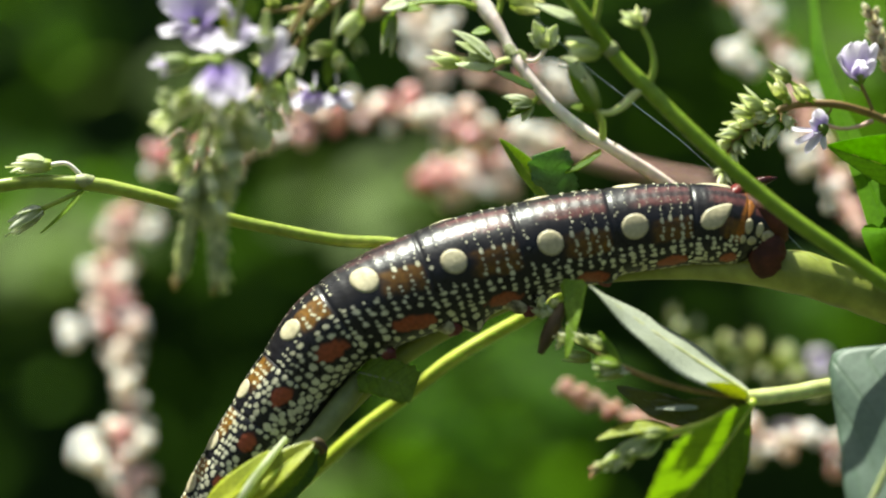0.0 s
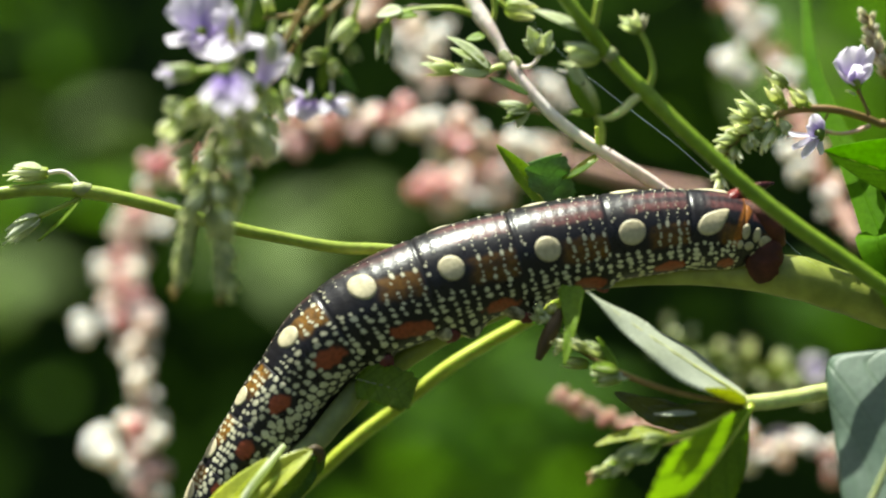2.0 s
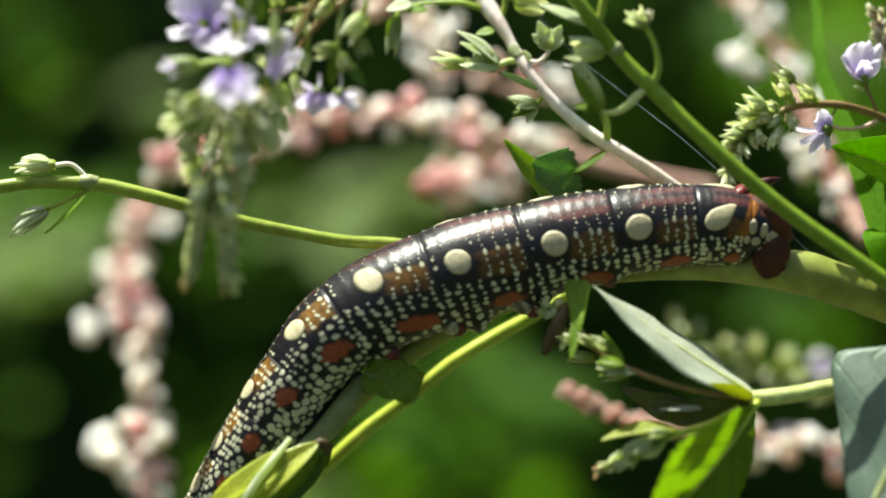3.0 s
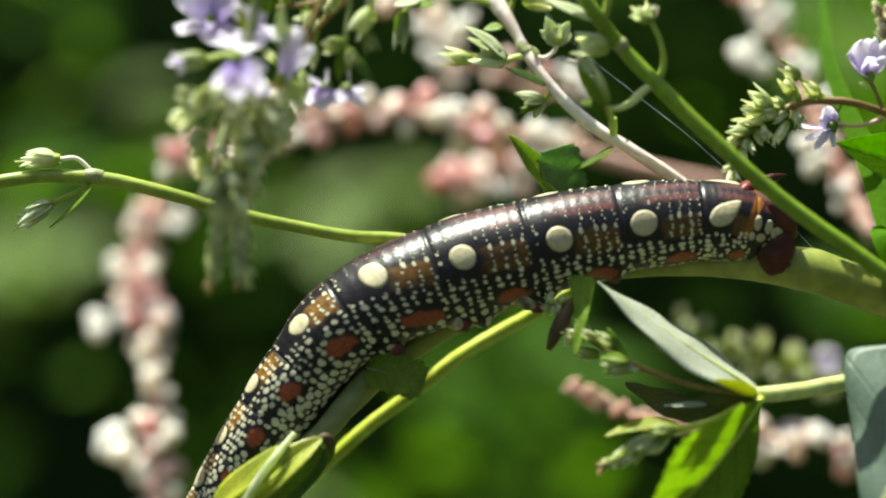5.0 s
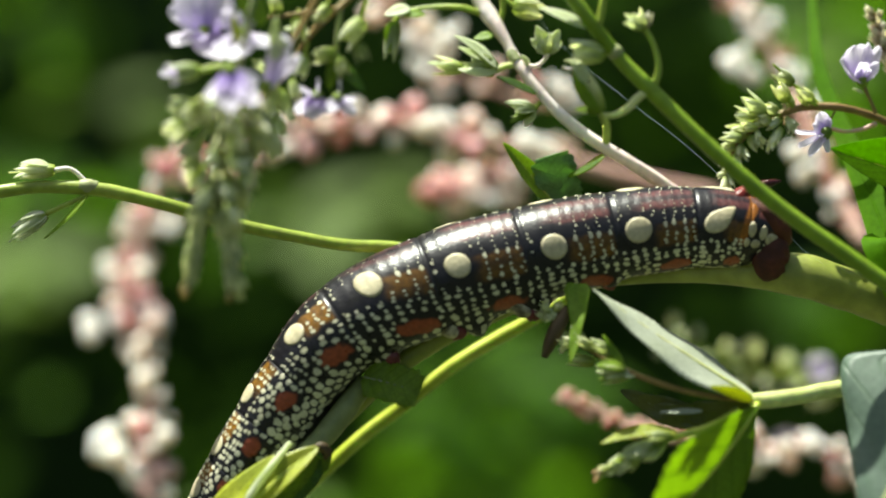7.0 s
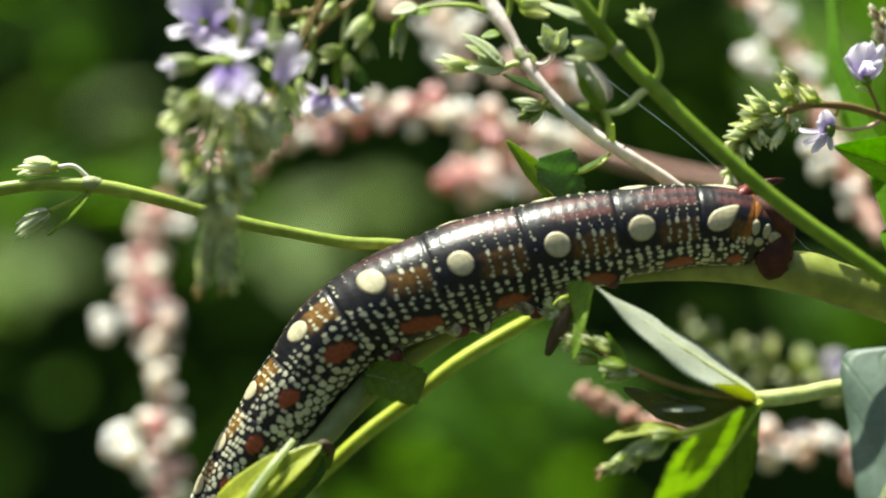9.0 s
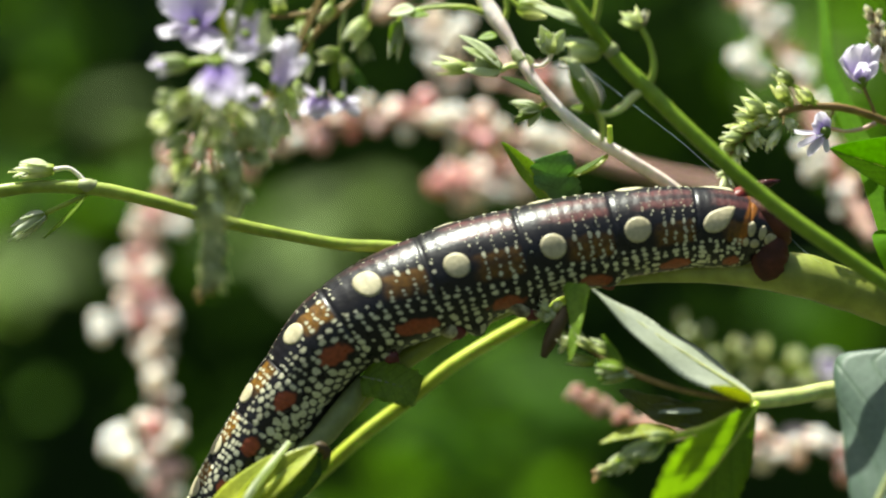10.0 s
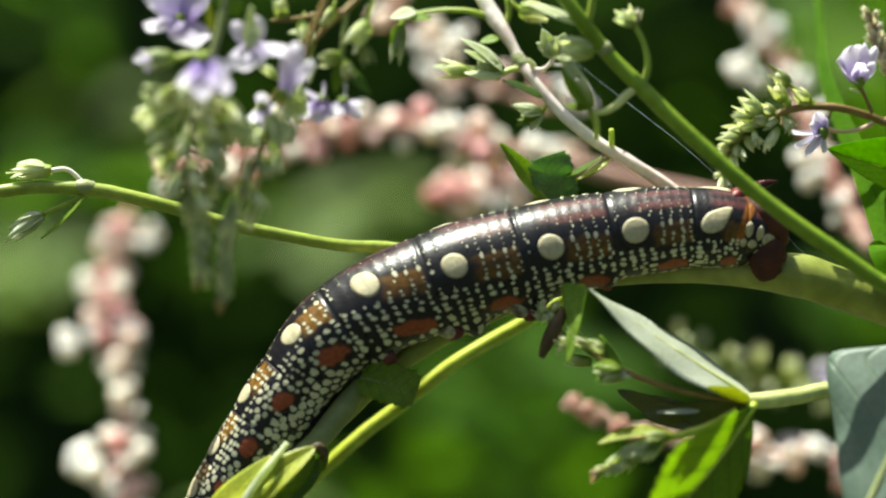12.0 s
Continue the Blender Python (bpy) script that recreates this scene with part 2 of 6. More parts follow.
# The hedge's shade is in the colour: near-black greens here and in HEDGE.
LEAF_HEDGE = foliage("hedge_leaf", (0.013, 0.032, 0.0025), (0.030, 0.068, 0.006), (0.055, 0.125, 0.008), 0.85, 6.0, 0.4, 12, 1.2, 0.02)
SILK = plant("spider_silk", (0.45, 0.62, 0.66), (0.72, 0.84, 0.86), 0.2, 800, 0.1, 0.0)
SOIL = plant("soil", (0.02, 0.025, 0.01), (0.05, 0.06, 0.02), 0.9, 6, 0.6, 0.0)
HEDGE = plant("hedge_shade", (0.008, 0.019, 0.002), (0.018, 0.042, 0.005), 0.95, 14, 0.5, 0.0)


# ---- building tools ----
def V(x, y, z):
    return Vector((x, y, z)) * 0.001


def thing(name, base, label, category, group=""):
    ob = new(name)
    ob.location = base
    ob.empty_display_size = 0.005
    scene.view_layers[0].update()
    return tagged(ob, label, category, group)


def origin_of(ob):
    """World place of an unturned thing or part."""
    p = Vector((0, 0, 0))
    while ob is not None:
        p += ob.location
        ob = ob.parent
    return p


def part(name, bm, material, parent, label="", kind=""):
    """One mesh object out of a bmesh in world space, under a thing or a part."""
    base = origin_of(parent)
    bmesh.ops.translate(bm, verts=bm.verts, vec=-base)
    me = bpy.data.meshes.new(name)
    bm.to_mesh(me)
    bm.free()
    me.polygons.foreach_set("use_smooth", [True] * len(me.polygons))
    me.materials.append(material)
    ob = new(name, me)
    ob.parent = parent
    return tagged(ob, label, "", "", kind)


def placed(name, me, m, parent, label=""):
    """One more object on a shared mesh, at the world pose m, under an unturned thing."""
    ob = new(name, me)
    ob.parent = parent
    ob.matrix_basis = Matrix.Translation(-origin_of(parent)) @ m
    return tagged(ob, label)


def mesh_of(name, bm, material):
    me = bpy.data.meshes.new(name)
    bm.to_mesh(me)
    bm.free()
    me.polygons.foreach_set("use_smooth", [True] * len(me.polygons))
    me.materials.append(material)
    return me


def spline(points, steps):
    """Catmull-Rom through tuples of numbers or vectors, steps per span."""
    pts = [np.array(p, float) for p in points]
    pts = [2 * pts[0] - pts[1]] + pts + [2 * pts[-1] - pts[-2]]
    out = []
    for i in range(1, len(pts) - 2):
        a, b, c, d = pts[i - 1:i + 3]
        for j in range(steps):
            t = j / steps
            out.append(0.5 * (2 * b + (c - a) * t + (2 * a - 5 * b + 4 * c - d) * t * t + (3 * b - a - 3 * c + d) * t ** 3))
    out.append(pts[-2])
    return out


def tube(bm, points, radii, sides=14, steps=8, rough=0.0, flat=1.0):
    """A round stem along points, radii in millimetres at each of them."""
    rows = spline([(*p, r * 0.001) for p, r in zip(points, radii)], steps)
    centres = [Vector(r[:3]) for r in rows]
    side = None
    rings = []
    for i, r in enumerate(rows):
        t = (centres[min(i + 1, len(rows) - 1)] - centres[max(i - 1, 0)]).normalized()
        if side is None:
            side = t.cross(Vector((0, 1, 0)))
            side = side.normalized() if side.length > 0.05 else Vector((1, 0, 0))
        side = (side - t * side.dot(t)).normalized()
        up = t.cross(side)
        ring = []
        for j in range(sides):
            a = 2 * math.pi * j / sides
            w = r[3]
            if rough:
                w *= 1 + rough * noise.noise(Vector((i * 0.35, math.cos(a) * 1.5, math.sin(a) * 1.5 + r[0] * 40)))
            ring.append(bm.verts.new(centres[i] + side * (w * math.cos(a)) + up * (w * flat * math.sin(a))))
        rings.append(ring)
    for a, b in zip(rings, rings[1:]):
        for j in range(sides):
            bm.faces.new((a[j], a[(j + 1) % sides], b[(j + 1) % sides], b[j]))
    bm.faces.new(rings[0][::-1])
    bm.faces.new(rings[-1])
    return bm


def stem(name, parent, points, radii, material, label="", rough=0.05, sides=14, steps=8):
    return part(name, tube(bmesh.new(), points, radii, sides, steps, rough), material, parent, label)


def outline(kind, t):
    """Half width of a leaf, 0 to 1, at t of its length."""
    if kind == "lance":
        return math.sin(math.pi * t ** 0.75) ** 0.85 if 0 < t < 1 else 0.0
    if kind == "oval":
        return math.sin(math.pi * t ** 0.9) ** 0.6 if 0 < t < 1 else 0.0
    if kind == "ovate":
        return math.sin(math.pi * t ** 0.72) if 0 < t < 1 else 0.0
    if kind == "long":
        return math.sin(math.pi * t ** 1.05) ** 1.1 if 0 < t < 1 else 0.0
    if kind == "kite":
        return 0.0 if t <= 0 or t >= 0.86 else ((t / 0.66) ** -14 + ((0.86 - t) / 0.2) ** -14 + 1.8) ** (-1 / 14)
    if kind == "strap":
        return min(1.0, 3.5 * t + 0.25) * min(1.0, (1 - t) * 2.2) ** 0.8
    if kind == "wedge":
        return (1 - t) ** 0.72 * (0.86 + 0.14 * math.cos(6 * t)) * min(1.0, 0.6 + 5 * t)
    return min(1.0, 6 * t + 0.3) * (1.0 if t < 0.92 else 0.8)      # a leaf bitten off straight


def blade(bm, base, tip, width, face, bend=0.0, fold=0.15, teeth=0, depth=0.08, kind="lance", wave=0.0, sway=0.0, thick=0.22, nx=36, ny=8, half=0, skew=0.0):
    """A leaf blade with two faces: width and bend in millimetres, face is where its upper side looks; half=1 or -1 builds one side only; skew widens one side and narrows the other."""
    nx = max(nx, teeth * 5)
    axis = tip - base
    face = (face - axis * (face.dot(axis) / axis.length_squared)).normalized()
    across = axis.normalized().cross(face)
    uv = bm.loops.layers.uv.verify()
    lo, hi = (-1.0, 1.0) if not half else ((0.0, 1.0) if half > 0 else (-1.0, 0.0))
    layers = []
    for lift in (0.5, -0.5):
        grid = []
        for i in range(nx + 1):
            t = i / nx
            w = outline(kind, t) * width * 0.0005 + 0.00008
            row = []
            for j in range(ny + 1):
                s = lo + (hi - lo) * j / ny
                saw = 1.0
                if teeth and abs(s) > 0.8:
                    saw = 1 - depth * ((t * teeth + (0.3 if s > 0 else 0)) % 1.0)
                p = base + axis * t + across * (w * s * (1 + skew * (1 if s > 0 else -1)) * saw + sway * 0.001 * math.sin(math.pi * t))
                rise = bend * 0.001 * math.sin(math.pi * t) + fold * w * abs(s) + wave * 0.001 * math.sin(t * 17 + s * 2) * abs(s)
                rise += 0.00006 * math.cos((t - 0.25 * abs(s)) * 50) * (1 - abs(s))
                row.append(bm.verts.new(p + face * (rise + lift * thick * 0.001 * (1 - 0.6 * abs(s)))))
            grid.append(row)
        layers.append(grid)
    for up, g in zip((True, False), layers):
        for i in range(nx):
            for j in range(ny):
                q = [(i, j), (i + 1, j), (i + 1, j + 1), (i, j + 1)]
                f = bm.faces.new([g[a][b] for a, b in (q if up else q[::-1])])
                for lp, (a, b) in zip(f.loops, (q if up else q[::-1])):
                    lp[uv].uv = (a / nx, 0.5 + 0.5 * (lo + (hi - lo) * b / ny))
    top, low = layers
    rim = [(i, 0) for i in range(nx)] + [(nx, j) for j in range(ny)] + [(i, ny) for i in range(nx, 0, -1)] + [(0, j) for j in range(ny, 0, -1)]
    for (a, b), (c, d) in zip(rim, rim[1:] + rim[:1]):
        bm.faces.new((top[a][b], low[a][b], low[c][d], top[c][d]))
    return bm


def leaf(name, parent, base, tip, width, face, material, label="", rib=None, rib_size=0.35, **shape):
    """A leaf part with its midrib."""
    face = Vector(face)
    ob = part(name, blade(bmesh.new(), base, tip, width, face, **shape), material, parent, label)
    if rib:
        axis = tip - base
        f = (face - axis * (face.dot(axis) / axis.length_squared)).normalized()
        across = axis.normalized().cross(f)
        pts, sizes = [], []
        for i in range(7):
            t = i / 6 * 0.96
            pts.append(base + axis * t + f * (shape.get("bend", 0) * 0.001 * math.sin(math.pi * t)) + across * (shape.get("sway", 0) * 0.001 * math.sin(math.pi * t)))
            sizes.append(rib_size * (1 - 0.8 * t))
        part("midrib", tube(bmesh.new(), pts, sizes, 8, 5), rib, ob)
    return ob


def ribbon(bm, points, widths, face, thick=0.25, fold=0.25, steps=10, ny=6):
    """A long blade along points, widths in millimetres, keeled in the middle, with two faces."""
    uv = bm.loops.layers.uv.verify()
    rows = spline([(*p, w * 0.001) for p, w in zip(points, widths)], steps)
    n = len(rows)
    layers = []
    for lift in (0.5, -0.5):
        grid = []
        for i, r in enumerate(rows):
            t = (Vector(rows[min(i + 1, n - 1)][:3]) - Vector(rows[max(i - 1, 0)][:3])).normalized()
            f = (face - t * face.dot(t)).normalized()
            c = t.cross(f)
            grid.append([bm.verts.new(Vector(r[:3]) + c * (r[3] * 0.5 * s) + f * (r[3] * 0.5 * fold * abs(s) + lift * thick * 0.001)) for s in [-1 + 2 * j / ny for j in range(ny + 1)]])
        layers.append(grid)
    for up, g in zip((True, False), layers):
        for i in range(n - 1):
            for j in range(ny):
                q = [(i, j), (i + 1, j), (i + 1, j + 1), (i, j + 1)]
                q = q if up else q[::-1]
                f = bm.faces.new([g[a][b] for a, b in q])
                for lp, (a, b) in zip(f.loops, q):
                    lp[uv].uv = (a / n, b / ny)
    return bm


def lathe(bm, profile, sides=12, lobes=0, lobe=0.0, m=None):
    """A turned body along z: profile of (z, radius)."""
    rings = []
    for z, r in profile:
        ring = []
        for j in range(sides):
            a = 2 * math.pi * j / sides
            w = r * (1 + lobe * math.cos(lobes * a)) if lobes else r
            v = Vector((w * math.cos(a), w * math.sin(a), z))
            ring.append(bm.verts.new(m @ v if m else v))
        rings.append(ring)
    for a, b in zip(rings, rings[1:]):
        for j in range(sides):
            bm.faces.new((a[j], a[(j + 1) % sides], b[(j + 1) % sides], b[j]))
    bm.faces.new(rings[0][::-1])
    bm.faces.new(rings[-1])
    return bm


def aim(place, way, size=1.0, spin=0.0, up=Vector((0, -1, 0))):
    """A pose at place with z along way; size scales it."""
    z = Vector(way).normalized()
    x = up.cross(z)
    x = x.normalized() if x.length > 0.01 else Vector((1, 0, 0))
    y = z.cross(x)
    m = Matrix((x, y, z)).transposed().to_4x4()
    return Matrix.Translation(place) @ m @ Matrix.Rotation(spin, 4, 'Z') @ Matrix.Scale(size, 4)


def bud_mesh(name, material, slim=0.3, open_tips=0.08, style=True, broad=0.8):
    """A bud one unit long: a plump core wrapped in four pointed, keeled sepals, with a thread-like style."""
    bm = bmesh.new()
    lathe(bm, [(0, 0.06), (0.1, slim * 0.6), (0.3, slim * 0.92), (0.55, slim * 0.85), (0.8, slim * 0.42), (0.9, 0.02)], 10)
    if style:
        lathe(bm, [(0.86, 0.025), (1.1, 0.018), (1.3, 0.03)], 5)
    for n in range(4):
        a = n * math.pi / 2 + 0.3
        out, tan = Vector((math.cos(a), math.sin(a), 0)), Vector((-math.sin(a), math.cos(a), 0))
        rows = []
        for i in range(9):
            t = i / 8
            r = slim * (0.3 + 0.95 * math.sin(math.pi * min(1, t * 0.72 + 0.12))) * (1 - 0.45 * t) + open_tips * (1.5 if n % 2 else 1.0) * t * t + 0.02
            w = slim * broad * math.sin(math.pi * (0.15 + 0.85 * t)) ** (0.8 if broad < 1 else 0.5) * (1 - 0.25 * t) + 0.004
            z = t * (1.12 if n % 2 else 1.0)
            rows.append([bm.verts.new(out * (r + 0.02 * (1 - abs(s)) - 0.42 * w * s * s) + tan * (w * s) + Vector((0, 0, z))) for s in (-1, -0.5, 0, 0.5, 1)])
        for p, q in zip(rows, rows[1:]):
            for j in range(4):
                bm.faces.new((p[j], p[j + 1], q[j + 1], q[j]))
    return mesh_of(name, bm, material)


def floret_mesh(name, material):
    """A plump knotweed floret one unit long with five lobes."""
    bm = bmesh.new()
    prof = [(0, 0.08), (0.08, 0.2), (0.25, 0.33), (0.5, 0.39), (0.7, 0.36), (0.86, 0.27), (0.97, 0.16), (0.9, 0.08)]
    lathe(bm, prof, 15, 5, 0.14)
    return mesh_of(name, bm, material)


def petal_mesh(name, material, cup=0.18):
    """A rounded petal one unit long in the x-z plane, cupped toward y."""
    bm = bmesh.new()
    uv = bm.loops.layers.uv.verify()
    nx, ny = 9, 8
    grid = []
    for i in range(nx + 1):
        t = i / nx
        w = 0.12 + 0.42 * math.sin(math.pi * (0.08 + 0.80 * t)) ** 0.8
        if t > 0.8:
            w *= math.sqrt(max(0.03, 1 - ((t - 0.8) / 0.21) ** 2))
        row = []
        for j in range(ny + 1):
            s = -1 + 2 * j / ny
            row.append(bm.verts.new((w * s, -cup * (t * t) * 0.6 - 0.16 * (s * s) * t + 0.03 * math.sin(9 * s) * t, t)))
        grid.append(row)
    for i in range(nx):
        for j in range(ny):
            f = bm.faces.new((grid[i][j], grid[i + 1][j], grid[i + 1][j + 1], grid[i][j + 1]))
            for lp, (a, b) in zip(f.loops, ((i, j), (i + 1, j), (i + 1, j + 1), (i, j + 1))):
                lp[uv].uv = (a / nx, b / ny)
    return mesh_of(name, bm, material)


BUD_M = bud_mesh("bud", BUD, 0.24, 0.10)
BUD_PALE_M = bud_mesh("pale_bud", BUD_PALE, 0.22, 0.1)
BUD_SLIM_M = bud_mesh("slim_bud", BUD, 0.2, 0.05, False)
BUD_GREY_M = bud_mesh("grey_bud", BUD_GREY, 0.26, 0.06, False)
BUD_BROWN_M = bud_mesh("brown_bud", BUD_BROWN, 0.24, 0.04, False)
CALYX_M = bud_mesh("calyx", BUD_WHITE, 0.20, 0.14, True, 1.02)
OPEN_M = bud_mesh("open_calyx", BUD_PALE, 0.25, 0.16, False, 0.95)
PLUMP_M = bud_mesh("plump_bud", BUD, 0.36, 0.10, False, 0.7)
PLUMP_PALE_M = bud_mesh("plump_pale_bud", BUD_PALE, 0.32, 0.12, False, 0.7)
POD_M = bud_mesh("pod", BUD_WHITE, 0.19, 0.09)
BUD_ROSE_M = bud_mesh("rose_bud", bud_matter("rose_white_bud", (0.44, 0.40, 0.24), (0.78, 0.64, 0.60), (0.92, 0.84, 0.84), 0.4), 0.27, 0.02, False)
FLORET_M = floret_mesh("floret", FLORET)
FLORET_CREAM_M = floret_mesh("cream_floret", FLORET_CREAM)
FLORET_DULL_M = floret_mesh("dull_floret", FLORET_DULL)
FLORET_WHITE_M = floret_mesh("white_floret", FLORET_WHITE)
PETAL_M = petal_mesh("petal", PETAL)
PETAL_WHITE_M = petal_mesh("white_petal", PETAL_WHITE, 0.3)


def flower(parent, place, face, size, pale=False, spin=0.0, openness=78, petals=4):
    """A speedwell flower: green cup, petals round it, two stamens. size: petal length in millimetres."""
    m = aim(place, face, 0.001 * size, spin)
    bm = lathe(bmesh.new(), [(-0.45, 0.05), (-0.3, 0.16), (-0.08, 0.22), (0.04, 0.14)], 10, 4, 0.15, m)
    cup = part("flower", bm, BUD, parent, "small lilac four-petalled flower")
    for n in range(petals):
        turn = Matrix.Rotation(n * 2 * math.pi / petals, 4, 'Z') @ Matrix.Rotation(radians(-openness), 4, 'X')
        placed("petal", PETAL_WHITE_M if pale else PETAL_M, m @ turn, cup)
    for s in (-1, 1):
        a = m @ Vector((0, 0, 0.02))
        b = m @ Vector((0.25 * s, 0.1, 0.55))
        part("stamen", tube(bmesh.new(), [a, (a + b) / 2, b], [0.03 * size, 0.025 * size, 0.06 * size], 6, 3), BUD_PALE, cup)
    return cup


def torn_flower(parent, base, petals):
    """A half-spent speedwell flower: a green cup and petals given by tip, facing, width and paleness."""
    cup = part("flower", lathe(bmesh.new(), [(-0.9, 0.15), (-0.5, 0.5), (0.1, 0.7), (0.5, 0.4)], 10, 4, 0.15, aim(base, petals[1][0] - base, 0.001)), BUD, parent, "small spent lilac and white flower")
    for tip, face, width, pale in petals:
        z = tip - base
        size = z.length
        z = z.normalized()
        y = -(Vector(face) - z * z.dot(Vector(face))).normalized()
        m = Matrix((y.cross(z), y, z)).transposed().to_4x4()
        placed("petal", PETAL_WHITE_M if pale else PETAL_M, Matrix.Translation(base) @ m @ Matrix.Diagonal((size * width, size, size, 1)), cup)
    return cup


def budded(parent, foot, place, way, size, mesh, stalk=STEM, stalk_size=0.28, bow=0.0, spin=0.0):
    """A bud of size millimetres at place, pointing along way, on a thin stalk from foot."""
    mid = (Vector(foot) + Vector(place)) / 2 + Vector((0, 0, bow * 0.001))
    part("pedicel", tube(bmesh.new(), [foot, mid, place], [stalk_size * 1.1, stalk_size, stalk_size * 1.1], 8, 5), stalk, parent)
    placed("bud", mesh, aim(place, way, 0.001 * size, spin), parent)


def raceme(parent, points, radii, size, gap, material, mesh, spread=1.0, tip=0.5, start=0.0, seed=1, lean=0.5, tip_mesh=None):
    """A flowering axis with buds set round it, smaller to its end."""
    rnd = random.Random(seed)
    axis_pts = spline(points, 12)
    stem("stalk", parent, points, radii, material)
    total = len(axis_pts) - 1
    run, n = 0.0, 0
    for i in range(total):
        a, b = Vector(axis_pts[i]), Vector(axis_pts[i + 1])
        run += (b - a).length * 1000
        if run < gap or i / total < start:
            continue
        run = 0.0
        t = i / total
        way = (b - a).normalized()
        for q in range(2):
            n += 1
            ang = n * 2.4 + rnd.uniform(-0.3, 0.3)
            side = aim(a, way) .to_3x3() @ Vector((math.cos(ang), math.sin(ang), 0))
            d = (side * spread + way * lean).normalized()
            s = size * (1 - (1 - tip) * t) * rnd.uniform(0.8, 1.2)
            placed("bud", tip_mesh if tip_mesh and t > 0.8 else mesh, aim(a + d * 0.0004 * size * spread, d, 0.001 * s, rnd.uniform(0, 6)), parent)


def knotweed(name, label, points, size, seed, gap=1.0, radii=(0.7, 0.7), bare=0.0, mesh=FLORET_M, extra=()):
    """A knotweed flower spike: a rosy axis set with plump florets."""
    rnd = random.Random(seed)
    root = thing(name, points[0], label, "flower spike", "knotweed flower spikes")
    rr = [radii[0] + (radii[1] - radii[0]) * i / (len(points) - 1) for i in range(len(points))]
    stem("stalk", root, points, rr, STEM_ROSE)
    axis_pts = spline(points, 20)
    run, n = 0.0, 0
    for i in range(len(axis_pts) - 1):
        a, b = Vector(axis_pts[i]), Vector(axis_pts[i + 1])
        run += (b - a).length * 1000
        if run < gap or i / len(axis_pts) < bare:
            continue
        run = 0.0
        way = (b - a).normalized()
        for q in range(rnd.choice((1, 2, 2, 3))):
            n += 1
            ang = n * 2.4 + rnd.uniform(-0.4, 0.4)
            side = aim(a, way).to_3x3() @ Vector((math.cos(ang), math.sin(ang), 0))
            d = (side + way * rnd.uniform(0.1, 0.7)).normalized()
            placed("floret", mesh, aim(a + d * 0.0003 * size, d, 0.001 * size * rnd.uniform(0.55, 1.2), rnd.uniform(0, 6)), root)
    for p, s in extra:
        many = 6
        for q in range(many):
            way = Vector((rnd.uniform(-1, 1), rnd.uniform(-0.8, 0.3), rnd.uniform(-0.8, 0.9))).normalized()
            placed("floret", FLORET_WHITE_M, aim(p + way * 0.00012 * s, way, 0.00048 * s * rnd.uniform(0.8, 1.15), rnd.uniform(0, 6)), root)
    return root


# ---- ground and distance ----
def build_ground():
    bm = bmesh.new()
    n = 60
    grid = []
    for i in range(n + 1):
        row = []
        for j in range(n + 1):
            x = (i / n * 2 - 1)
            y = (j / n * 2 - 1)
            x, y = x * abs(x) ** 2 * 300, y * abs(y) ** 2 * 300
            near = math.exp(-(x * x + y * y) / 9)
            row.append(bm.verts.new((x, y, -0.45 + 0.03 * near * noise.noise(Vector((x * 3, y * 3, 0))))))
        grid.append(row)
    for i in range(n):
        for j in range(n):
            bm.faces.new((grid[i][j], grid[i + 1][j], grid[i + 1][j + 1], grid[i][j + 1]))
    me = mesh_of("ground", bm, SOIL)
    tagged(new("ground", me), "dark soil under the plants", "ground", "", "structure")


def leaf_cloud(name, clumps, count, size, material, seed):
    """Leaves scattered in clumps of (centre, radii), joined in one mesh."""
    rnd = random.Random(seed)
    verts, faces = [], []
    for n in range(count):
        c, r, share = rnd.choices(clumps, [q[2] for q in clumps])[0]
        d = Vector((rnd.gauss(0, 1), rnd.gauss(0, 1), rnd.gauss(0, 1))).normalized() * rnd.uniform(0.25, 1) ** 0.5
        p = Vector(c) + Vector((d.x * r[0], d.y * r[1], d.z * r[2])) * 0.001
        s = size * rnd.uniform(0.6, 1.3) * 0.001
        out = Vector((d.x + rnd.uniform(-0.7, 0.7), d.y + rnd.uniform(-0.7, 0.7), rnd.uniform(-0.6, 0.3))).normalized()
        face = Vector((rnd.uniform(-0.5, 0.5), rnd.uniform(-0.9, 0.3), rnd.uniform(0.2, 1.0)))
        side = out.cross(face).normalized()
        up = side.cross(out).normalized()
        k = len(verts)
        rows = [(0.0, 0.03, 0), (0.22, 0.2, 0.03), (0.5, 0.27, 0.05), (0.78, 0.17, 0.0), (1.0, 0.01, -0.1)]
        for t, w, h in rows:
            q = p + out * (s * t) + up * (s * h)
            verts += [q + side * (s * w) + up * (0.06 * s), q, q - side * (s * w) + up * (0.06 * s)]
        for i in range(4):
            a = k + 3 * i
            faces += [(a, a + 1, a + 4, a + 3), (a + 1, a + 2, a + 5, a + 4)]
    me = bpy.data.meshes.new(name)
    me.from_pydata(verts, [], faces)
    uv = me.uv_layers.new(name="UVMap")
    me.polygons.foreach_set("use_smooth", [True] * len(me.polygons))
    me.materials.append(material)
    return new(name, me)


